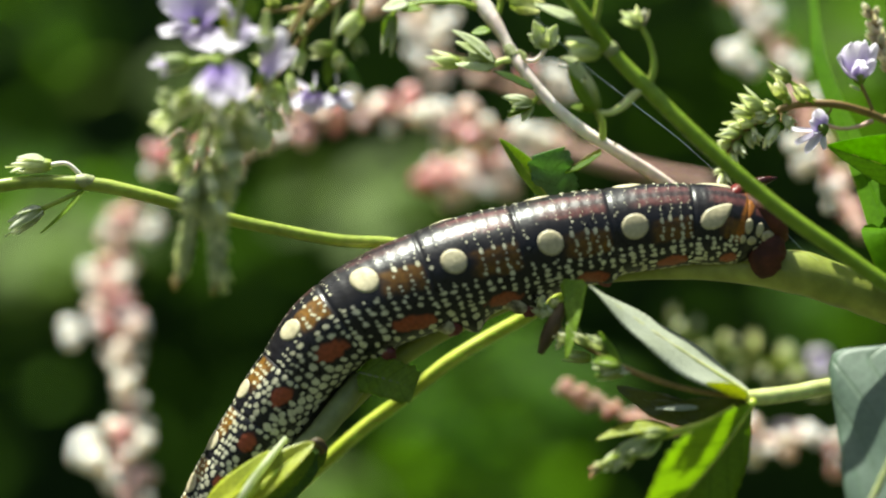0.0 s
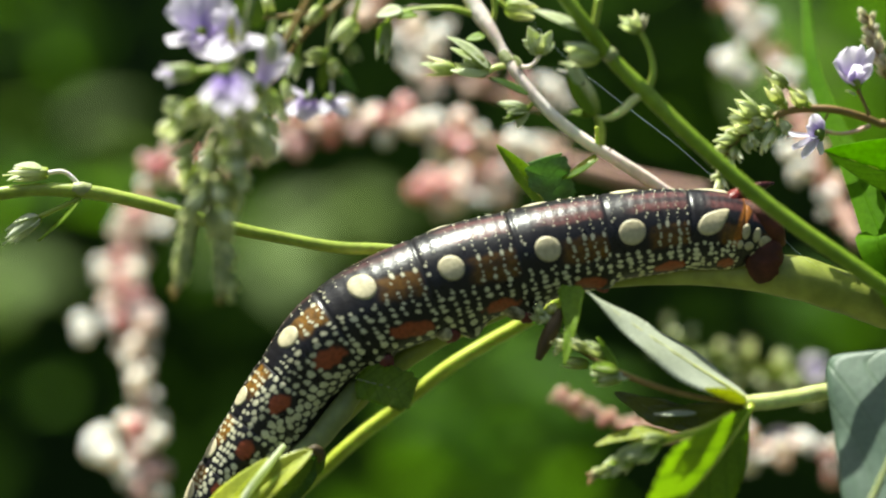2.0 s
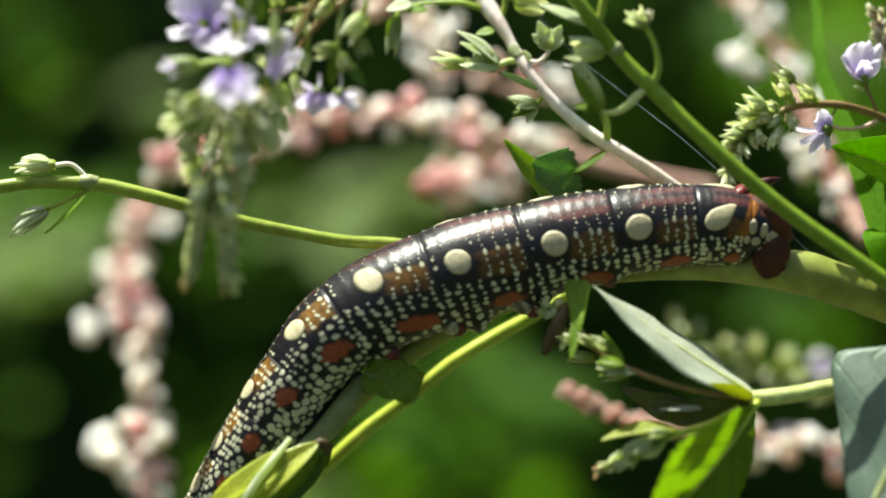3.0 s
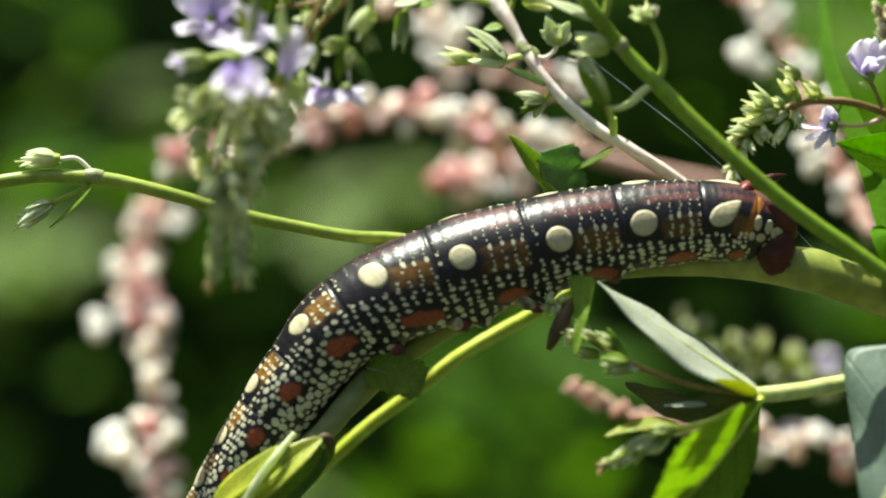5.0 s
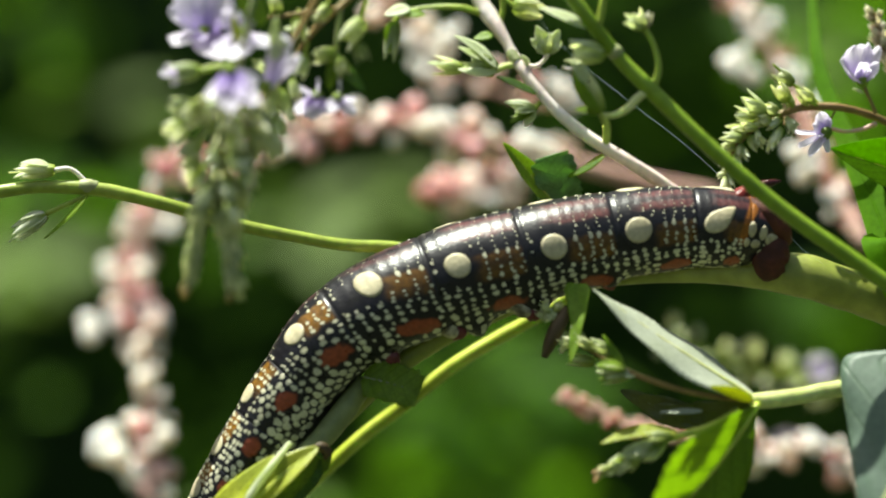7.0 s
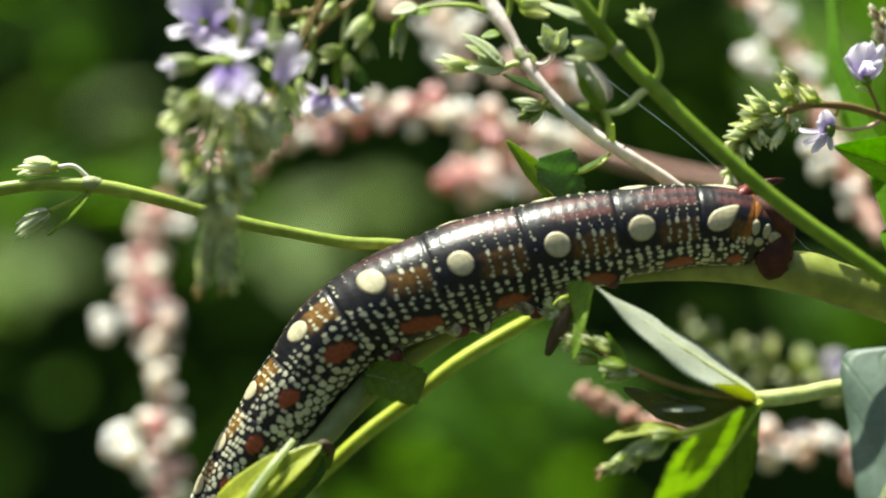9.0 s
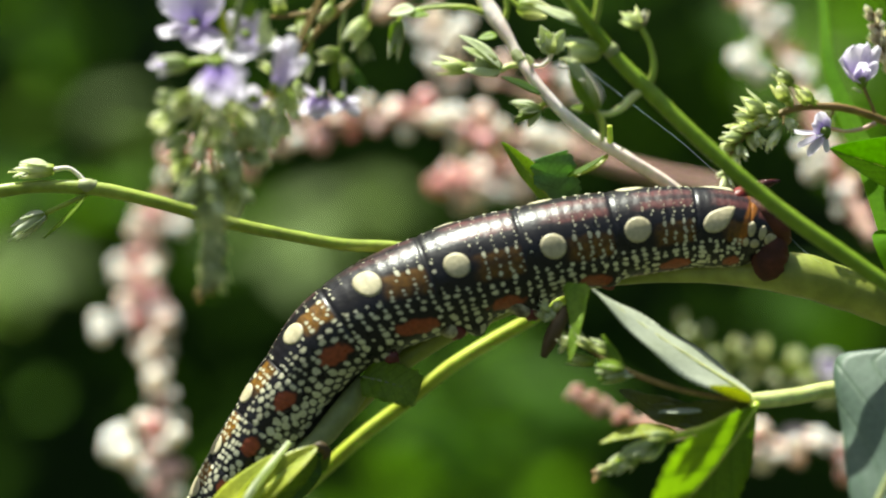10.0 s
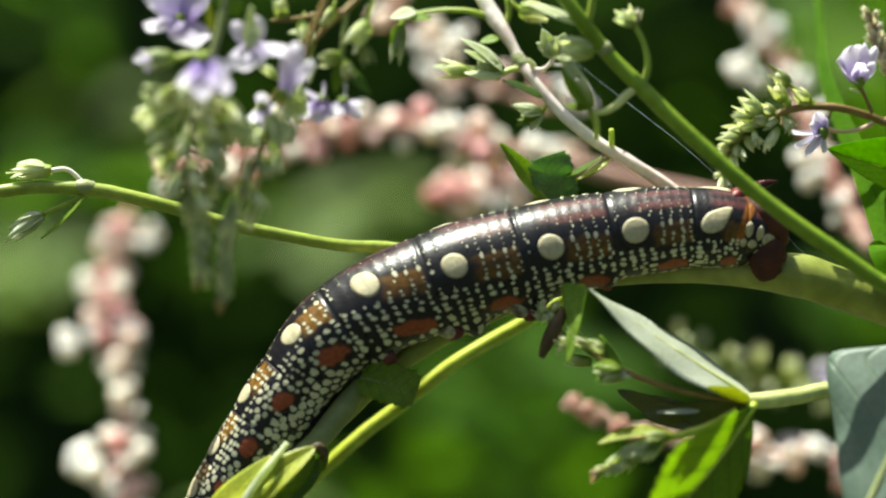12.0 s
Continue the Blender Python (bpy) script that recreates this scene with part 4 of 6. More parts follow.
    leaf("ligule", root, V(-13.61, -5, -24.16), V(-13.11, -5, -21.16), 0.9, (0.4, -0.8, 0.3), LEAF_MID, "pale green curled leaf base", fold=0.5, kind="oval", nx=16, ny=6)
    # Same folded leaf, shaded side: a duller green than LEAF_YELLOW stands for the shade.
    leaf("leaf", root, V(-21.33, -6.5, -28.46), V(-14.2, -5.5, -22.36), 3.0, (0.4, -0.8, 0.1), LEAF_MID, "lower half of the folded leaf, shade in its duller green", None, fold=0.2, kind="oval", teeth=10, depth=0.06)
    # leaves hanging under the middle of the body
    leaf("leaf", root, V(14.51, -4.6, -3.44), V(13.49, -8, -12.01), 3.19, (-0.3, -0.85, 0.4), LEAF_FRESH, "tapering hanging green leaf", None, kind="wedge", fold=0.25, sway=-0.35, wave=0.15)
    stem("dry_leaf", root, [V(13.23, -5, -6.18), V(12.33, -5.5, -8.03), V(11.46, -5.5, -9.78), V(10.71, -5.5, -11.52)], [0.57, 0.83, 0.77, 0.32], HUSK, "brown dry curled leaf")
    # bitten leaf above the body
    leaf("leaf", root, V(12.22, 4.5, 5.78), V(6.42, 1.5, 12.52), 2.5, (-0.3, -0.65, 0.7), LEAF_FRESH, "folded green leaf", STEM_YELLOW, 0.2, fold=0.3, kind="strap")
    leaf("leaf", root, V(13.42, 5, 4.95), V(11.91, 3.5, 11.2), 5.4, (0.0, -0.75, 0.6), LEAF_BLUE, "bitten blue-green leaf with a ragged edge", None, kind="bitten", teeth=7, depth=0.12, fold=0.1, wave=0.25)
    leaf("leaf", root, V(14.01, 4, 8.76), V(18.08, 3, 10.98), 0.96, (0.3, -0.5, 0.8), LEAF_BRIGHT, nx=14, ny=4, sway=0.4)


def build_fork():
    root = thing("forked_sprig", V(44.79, -4.5, -15.45), "forked green sprig with toothed leaves and bud spikes", "plant")
    stem("stem", root, [V(108, 22, -452), V(102, 10, -150), V(78, 2, -36), V(51.16, -4, -15.11), V(46.69, -4.4, -14.96), V(42.54, -4.8, -15.18), V(38.28, -6, -15.85), V(34.71, -7, -16.21), V(33.22, -7.5, -16.11)], [1.4, 1.2, 1.0, 0.9, 0.9, 0.94, 0.92, 0.9, 0.7], STEM_LIGHT, "pale green stem")
    leaf("leaf", root, V(33.59, -7.5, -15.93), V(15.99, -7.5, -4.01), 5.6, (0.2, -0.6, 0.76), LEAF_PALE, "long pale-sheened toothed leaf", STEM_LIGHT, 0.3, teeth=28, fold=-0.12, sway=-0.4, depth=0.08, skew=-0.05, kind="ovate", wave=0.12, nx=60)
    leaf("leaf", root, V(33.87, -8.5, -16.41), V(20.26, -11.5, -31.78), 12.6, (0.12, -0.72, -0.62), LEAF_BRIGHT, "bright toothed leaf lit from behind", STEM_YELLOW, 0.4, teeth=16, fold=0.22, bend=1.2, kind="long", depth=0.06, skew=0.2, wave=0.15)
    # The shade on this pair is partly in LEAF_DARK's dim, dull colour.
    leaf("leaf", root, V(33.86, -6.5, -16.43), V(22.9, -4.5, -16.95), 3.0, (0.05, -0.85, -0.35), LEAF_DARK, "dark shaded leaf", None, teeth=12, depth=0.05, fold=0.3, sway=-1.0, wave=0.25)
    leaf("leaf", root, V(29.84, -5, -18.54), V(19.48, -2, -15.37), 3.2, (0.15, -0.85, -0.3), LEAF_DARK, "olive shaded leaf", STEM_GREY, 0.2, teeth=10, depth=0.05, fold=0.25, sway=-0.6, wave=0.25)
    # Added pale sliver: the white highlight along the dark leaf's edge, made as a bract.
    leaf("bract", root, V(27.97, -7, -17.39), V(23.29, -6.8, -17.53), 0.9, (0.05, -0.5, 0.85), LEAF_PALE, "pale bract in place of a leaf-edge highlight", fold=0.2, nx=16, ny=4)
    leaf("bract", root, V(33.18, -9, -16.07), V(28.51, -9.6, -14.5), 1.5, (0, -0.7, -0.6), LEAF_YELLOW, "small yellow-green bract", fold=0.3, nx=16, ny=4, sway=0.4)
    stem("spike_stalk", root, [V(33.09, -7.5, -16.18), V(29.02, -8, -15.71), V(24.98, -8.3, -14.83), V(20.16, -8.5, -13.09), V(16.62, -6.5, -11.22), V(13.48, -5, -9.05), V(11.35, -4, -6.96)], [0.3, 0.3, 0.3, 0.32, 0.26, 0.22, 0.19], STEM_RED, "thin reddish stalk")
    for base, tip, wide, mat in ((V(19.67, -8.5, -12.97), V(16.21, -8.8, -12.95), 1.0, SEPAL), (V(19.4, -8.8, -12.83), V(16.44, -9, -11.59), 1.0, LEAF_MID), (V(19.93, -8.4, -13.35), V(16.47, -8.6, -13.82), 0.9, LEAF_MID), (V(19.2, -8.2, -12.62), V(16.99, -8.2, -8.99), 0.8, LEAF_FRESH), (V(18.89, -9, -12.57), V(16.29, -9.4, -12.18), 0.9, LEAF_FRESH),
                                 (V(17.74, -8, -11.15), V(15.76, -8.2, -9.42), 1.0, SEPAL), (V(18.11, -8, -11.52), V(17.34, -8.4, -9.66), 0.8, LEAF_FRESH), (V(20.52, -8.6, -13.21), V(19.03, -8.8, -13.57), 0.6, SEPAL), (V(19.78, -8.6, -12.96), V(16.18, -9.2, -12.32), 0.5, SEPAL)):
        leaf("sepal", root, base, tip, wide, (0.05, -0.8, 0.55), mat, "", fold=0.4, nx=14, ny=4)
    for base, way, size, me in ((V(19.3, -8.5, -12.85), (-1, -0.2, 0.12), 2.6, BUD_SLIM_M), (V(19.7, -8.2, -13.36), (-0.97, -0.2, -0.12), 2.8, BUD_SLIM_M), (V(17.88, -7.8, -11.28), (-0.7, -0.2, 0.6), 2.4, BUD_M), (V(16.35, -6.8, -10.59), (-0.75, -0.2, 0.4), 2.6, BUD_SLIM_M), (V(16.28, -6, -11.99), (-0.98, 0, 0.1), 2.8, BUD_SLIM_M),
                                (V(15.29, -6, -10.13), (-0.6, -0.2, 0.7), 2.1, BUD_M), (V(14.54, -6, -9.88), (-0.8, -0.2, 0.1), 2.0, BUD_PALE_M), (V(14.08, -5.5, -9.65), (-0.8, -0.3, -0.3), 1.6, OPEN_M), (V(13.48, -5, -9.3), (-0.9, -0.3, 0.3), 1.5, OPEN_M), (V(13.36, -5, -9.92), (-0.6, -0.3, -0.7), 1.3, CALYX_M)):
        placed("bud", me, aim(base, Vector(way), 0.001 * size, size * 5), root)
    rnd = random.Random(3)
    for i in range(11):
        at = V(11.51, -4.5, -7.07) + V(rnd.uniform(-0.7, 1.0), rnd.uniform(-0.6, 0.4), rnd.uniform(-0.8, 0.8))
        placed("bud", (PLUMP_M, CALYX_M, OPEN_M)[i % 3], aim(at, Vector((rnd.uniform(-1, 0.4), -0.4, rnd.uniform(-0.6, 0.8))), 0.001 * rnd.uniform(1.0, 1.5), i), root)
    stem("spike_stalk", root, [V(31.79, -8, -17.19), V(28.52, -9.5, -18.79), V(25.4, -10, -19.72), V(22.35, -10, -20.7), V(19.3, -10, -22.17), V(16.12, -10, -24)], [0.32, 0.36, 0.42, 0.4, 0.36, 0.24], STEM_YELLOW, "yellow-green spike stalk")
    foot, end = V(24.06, -10, -19.85), V(16.61, -10, -23.75)
    for i in range(30):
        t = i / 29
        at = foot.lerp(end, t) - Vector((0, rnd.uniform(-0.0007, 0.0007), 0.0003 * math.sin(t * 3)))
        a = rnd.uniform(-1.0, 1.0)
        way = Vector((-0.85, rnd.uniform(-0.6, 0.4), -0.42)) + Vector((-0.4, 0, 0.85)) * a * 0.6
        placed("bud", (BUD_SLIM_M, BUD_SLIM_M, BUD_PALE_M)[i % 3] if t < 0.93 else BUD_BROWN_M, aim(at, way, (2.6 - 1.4 * t) * 0.001 * rnd.uniform(0.8, 1.1), rnd.uniform(0, 6)), root)
    for base, tip in ((V(23.87, -10.6, -19.91), V(18.98, -10.8, -21.24)), (V(22.88, -10.8, -20.14), V(18.38, -10.8, -22.21)), (V(21.66, -10.8, -20.87), V(17.42, -10.6, -22.59))):
        leaf("sepal", root, base, tip, 0.6, (0, -0.7, 0.7), SEPAL, "", fold=0.4, nx=12, ny=4, sway=0.2)
    leaf("bract", root, V(24.74, -10.5, -19.44), V(16.54, -11, -20.55), 1.7, (0, -0.6, 0.75), LEAF_YELLOW, "yellow-green bract", fold=0.35, nx=20, ny=4, sway=0.75)


def build_right_raceme():
    root = thing("speedwell_sprig", V(55.13, 8, 14.24), "speedwell sprig with green buds and two open flowers", "flower sprig", "speedwell sprigs")
    stem("stalk", root, [V(86, 3, -26), V(76, 6, 2), V(53.81, 8, 14.24), V(51.5, 8, 15.1), V(48.99, 7, 15.96), V(45.85, 6, 16.68), V(42.9, 6, 16.87), V(40.29, 6, 16.55), V(38.19, 6, 15.76), V(36.29, 5.5, 14.82), V(34.46, 5.5, 13.38), V(33.16, 5.5, 11.68), V(32.44, 6, 9.74)],
         [0.6, 0.52, 0.46, 0.46, 0.46, 0.46, 0.44, 0.42, 0.38, 0.34, 0.3, 0.24, 0.2], STEM_RED, "reddish arching flower stalk")
    # foot on the stalk, base of the bud, way, length in millimetres
    for foot, base, way, size, me in (
            (V(37.8, 6, 15.63), V(36.73, 5, 15.96), (-0.8, -0.3, 0.5), 3.3, OPEN_M), (V(36.69, 6, 14.98), V(36.31, 6.5, 15.4), (-0.95, 0.2, 0.25), 2.6, PLUMP_M),
            (V(40.29, 6, 16.55), V(39.34, 5, 17.52), (-0.6, -0.3, 0.75), 2.3, PLUMP_M), (V(40.16, 6, 16.55), V(40.19, 6.6, 16.72), (-0.3, 0.3, 0.9), 1.6, PLUMP_PALE_M),
            (V(43.43, 6, 16.94), V(40.03, 6, 19.49), (-0.8, -0.2, 0.55), 2.3, PLUMP_M), (V(43.17, 6, 16.87), V(42.14, 5, 17.19), (-0.75, -0.3, 0.65), 2.2, PLUMP_M),
            (V(38.65, 6, 15.89), V(38.1, 5, 15.96), (-0.75, -0.5, 0.4), 1.9, PLUMP_M), (V(37.67, 6, 15.5), V(37.26, 5, 15.24), (-0.7, -0.5, -0.1), 1.9, PLUMP_M),
            (V(36.04, 6, 14.52), V(35.63, 5, 14.26), (-0.8, -0.4, 0.15), 1.9, OPEN_M), (V(35.38, 6, 14.06), V(34.92, 6, 13.87), (-0.9, -0.3, 0.0), 2.5, PLUMP_M),
            (V(34.53, 6, 13.41), V(34, 5, 13.22), (-0.95, -0.2, -0.05), 2.2, OPEN_M), (V(34.92, 6, 13.67), V(35.04, 5, 13.22), (0.4, -0.5, -0.7), 1.9, PLUMP_M),
            (V(34.07, 6, 12.75), V(33.87, 5, 12.31), (-0.1, -0.4, -0.9), 1.6, PLUMP_PALE_M), (V(33.88, 6, 12.49), V(33.55, 6, 12.3), (-0.9, -0.3, -0.2), 1.9, PLUMP_M),
            (V(33.36, 6, 11.84), V(33.03, 6, 11.64), (-0.9, -0.3, -0.15), 1.5, OPEN_M), (V(33.16, 6, 11.45), V(33.22, 5, 11.01), (0.3, -0.4, -0.8), 1.4, PLUMP_PALE_M),
            (V(32.9, 6, 10.92), V(32.7, 6, 10.66), (-0.7, -0.3, -0.5), 1.2, PLUMP_PALE_M)):
        budded(root, foot, base, Vector(way), size, me, STEM, 0.2, 0.0, size * 7)
    for at, way, size in ((V(39.21, 5, 15.44), (0.35, -0.5, -0.8), 1.7), (V(39.66, 5, 15.18), (0.2, -0.8, -0.4), 1.6), (V(40.15, 5.2, 15.06), (-0.2, -0.5, -0.75), 1.6), (V(38.43, 5, 15.31), (-0.8, -0.3, -0.6), 1.7), (V(38.56, 5, 14.26), (-0.5, -0.3, -0.85), 2.3), (V(37.65, 5, 13.35), (-0.3, -0.4, -0.9), 1.8),
                          (V(35.76, 5, 14), (0.1, -0.6, -0.75), 1.5), (V(36.08, 5, 13.35), (0.5, -0.5, -0.7), 1.2), (V(34.26, 5, 12.05), (0.2, -0.5, -0.8), 1.5), (V(33.48, 5, 11.14), (-0.1, -0.5, -0.8), 1.4), (V(32.57, 5, 10.23), (-0.4, -0.4, -0.7), 1.2),
                          (V(32.24, 5, 9.18), (-0.8, -0.4, -0.3), 1.2), (V(32.44, 5, 8.92), (0.2, -0.4, -0.9), 1.6), (V(32.04, 4.5, 8.64), (-0.2, -0.4, -0.9), 1.5), (V(32.83, 5, 9.31), (0.8, -0.3, -0.4), 1.2)):
        placed("bud", CALYX_M, aim(at, Vector(way), 0.001 * size, at.x * 900), root, "dry whitish spent calyx")
    for a, b in ((V(38.33, 6, 15.89), V(37.06, 5, 14.39)), (V(38.98, 6, 16.02), V(38.95, 5, 14.65)), (V(45, 6, 16.55), V(44.28, 6, 15.11))):
        stem("pedicel", root, [a, (a + b) / 2 + V(0.15, 0, 0.1), b], [0.16, 0.13, 0.12], STEM_RED)
    leaf("bract", root, V(38.38, 5.5, 15.6), V(37.06, 5, 14.26), 0.5, (0.2, -0.8, 0.4), SEPAL, nx=12, ny=4)
    leaf("bract", root, V(40.16, 6, 19.69), V(37.8, 6, 21.78), 0.45, (0.2, -0.6, 0.7), LEAF_MID, nx=12, ny=4)
    leaf("bract", root, V(36.6, 5, 15.18), V(34, 5, 13.61), 0.5, (0.2, -0.6, 0.7), SEPAL, nx=12, ny=4)
    stem("pedicel", root, [V(49.71, 6, 16.02), V(49.05, 6, 17.59), V(48.27, 6, 19.29)], [0.24, 0.2, 0.26], STEM_RED)
    leaf("bract", root, V(48.2, 6, 18.38), V(46.93, 5.5, 18.86), 0.5, (0.2, -0.6, 0.7), SEPAL, nx=12, ny=4)
    torn_flower(root, V(48.14, 6, 19.82), [(V(44.98, 5.2, 21.58), (-0.1, -0.6, 0.8), 0.75, True), (V(47.34, 6.6, 23.8), (0.25, -0.95, -0.1), 0.95, False), (V(49.35, 6.8, 23.82), (-0.4, -0.9, 0.1), 0.24, True), (V(50.6, 6.2, 23.24), (-0.5, -0.8, 0.2), 0.34, True), (V(50.17, 5.4, 21.59), (-0.2, -0.9, 0.4), 0.5, True), (V(47.47, 4.6, 21.91), (0.1, -0.9, 0.3), 0.75, False), (V(48.34, 4.4, 21.37), (0.3, -0.9, 0.3), 0.5, True)])
    stem("pedicel", root, [V(49.77, 6, 14.85), V(48.14, 6, 14.19), V(46.17, 6, 13.93), V(44.34, 6, 14.32)], [0.3, 0.26, 0.22, 0.28], STEM_ROSE)
    torn_flower(root, V(43.06, 1.5, 13.67), [(V(41.37, 1, 14.41), (0, -1, 0.3), 0.8, False), (V(42.37, 1.6, 15.86), (0, -1, 0.1), 0.7, False), (V(43.45, 1.8, 15.23), (0, -1, 0.3), 0.6, False), (V(39.58, 1, 12.81), (0, -0.5, 0.90), 0.2, True), (V(40.26, 1.2, 11.35), (0.1, -0.5, 0.90), 0.26, True), (V(41.24, 1, 10.5), (0.2, -0.5, 0.90), 0.3, True), (V(42.86, 1.4, 11.23), (0.3, -0.5, 0.90), 0.36, True), (V(41.98, 0.8, 12.86), (0.2, -0.5, 0.90), 0.5, True)])
    raceme(root, [V(53.02, 8, 19.19), V(51.7, 8, 22.09), V(50.91, 8, 24.33), V(50.25, 8, 26.71), V(49.92, 8, 27.89)], [0.32, 0.32, 0.26, 0.26, 0.19], 1.7, 0.55, STEM_RED, BUD_ROSE_M, 0.7, 0.65, 0.1, 14, 0.9)


def build_front_stem():
    root = thing("slanting_stem", V(52.43, -9.3, -7.04), "straight green stem slanting before the caterpillar", "stem")
    stem("stem", root, [V(96, 12, -452), V(90, 0, -160), V(72, -8, -32), V(53.66, -9.3, -7.66), V(47.53, -9.3, -3.49), V(43.37, -9.3, -0.55), V(38.96, -9.3, 2.51), V(34.98, -9.3, 5.57), V(31.42, -9.3, 8.58), V(25.5, -9.1, 14.1), V(22.15, -8.9, 17.49), V(18.49, -8.7, 21.25), V(15.39, -10, 24.98), V(12.7, -10, 28.64)],
         [1.3, 1.2, 1.0, 0.89, 0.89, 0.89, 0.89, 0.86, 0.86, 0.86, 0.89, 0.8, 0.8, 0.8], STEM_GREEN, "green stem", 0.03, 20)
    stem("joint", root, [V(18.66, -8.8, 21.18), V(18.23, -8.8, 21.67), V(17.86, -8.8, 22.16)], [0.78, 0.92, 0.78], STEM_GREY, "swollen pale joint")
    stem("curl", root, [V(21.84, -9, 17.36), V(20.73, -9, 16.74), V(19.5, -9, 15.52), V(18.03, -9, 14.78), V(16.44, -9, 14.9)], [0.3, 0.46, 0.42, 0.32, 0.22], STEM_LIGHT, "pale curled stalk")
    stem("pedicel", root, [V(22.45, -9, 17.97), V(22.94, -9, 19.81), V(22.57, -9, 22.02), V(21.71, -9, 23.86), V(21.22, -9, 24.6)], [0.42, 0.36, 0.3, 0.3, 0.36], STEM)
    for way, size, me in (((-0.75, -0.3, 0.4), 2.3, OPEN_M), ((-0.35, -0.3, 0.8), 2.0, PLUMP_PALE_M), ((0.35, -0.2, 0.8), 1.8, BUD_ROSE_M)):
        placed("bud", me, aim(V(21.34, -9, 24.23), Vector(way), 0.001 * size, size), root)
    # a spent bud with a pale split tip, on the curled stalk
    budded(root, V(17.05, -9, 13.92), V(16.56, -9, 15.27), Vector((-0.42, -0.2, 0.85)), 3.9, BUD_M, STEM, 0.3, 0.0, 0.4)
    leaf("bract", root, V(16.41, -10.2, 15), V(13.58, -10.8, 20.13), 1.1, (-0.5, -0.6, 0.6), LEAF_FRESH, "green sepal", fold=0.3, nx=14, ny=4, sway=-0.4)
    leaf("bract", root, V(16.73, -8.4, 15.07), V(14.11, -9, 18.09), 0.8, (-0.5, -0.6, 0.6), LEAF_MID, "", fold=0.3, nx=14, ny=4)
    leaf("bract", root, V(16.33, -8.8, 15.04), V(13.86, -9, 15.4), 1.0, (0.1, -0.7, 0.6), LEAF_MID, "", fold=0.3, nx=14, ny=4)
    leaf("bract", root, V(14.98, -10.6, 18.33), V(13.31, -11, 20.49), 1.0, (-0.4, -0.6, 0.7), SEPAL, "pale split tip", fold=0.3, nx=14, ny=4)
    leaf("bract", root, V(15.23, -10.6, 18.58), V(14.47, -11, 20.24), 0.7, (0.1, -0.6, 0.7), SEPAL, "", fold=0.3, nx=12, ny=4)
    stem("style", root, [V(14.45, -9.4, 19.41), V(13.59, -9.4, 19.78), V(12.74, -9.4, 19.9), V(12.55, -9.4, 20.02)], [0.12, 0.1, 0.14, 0.24], STEM_PALE)
    stem("pedicel", root, [V(16.68, -9, 15.03), V(17.3, -9, 13.68), V(17.3, -9, 11.72)], [0.3, 0.36, 0.3], STEM_YELLOW)
    budded(root, V(18.03, -9, 21.77), V(16.93, -9, 21.41), Vector((-0.98, -0.2, 0.1)), 3.7, PLUMP_PALE_M, STEM, 0.3, 0.0, 0.7)
    leaf("bract", root, V(16.77, -10.2, 21.6), V(13.21, -10.4, 22.57), 1.3, (0.1, -0.5, 0.85), SEPAL, "", fold=0.35, nx=14, ny=4, sway=0.5)
    leaf("bract", root, V(15.28, -9.8, 24.14), V(9.93, -9.2, 26.53), 1.7, (0.1, -0.6, 0.75), SEPAL, "pale folded bract", fold=0.35, nx=18, ny=4)
    stem("pedicel", root, [V(16.24, -10, 24), V(16.61, -10, 25.46), V(16.98, -10, 27.66)], [0.42, 0.42, 0.42], STEM)
    return root


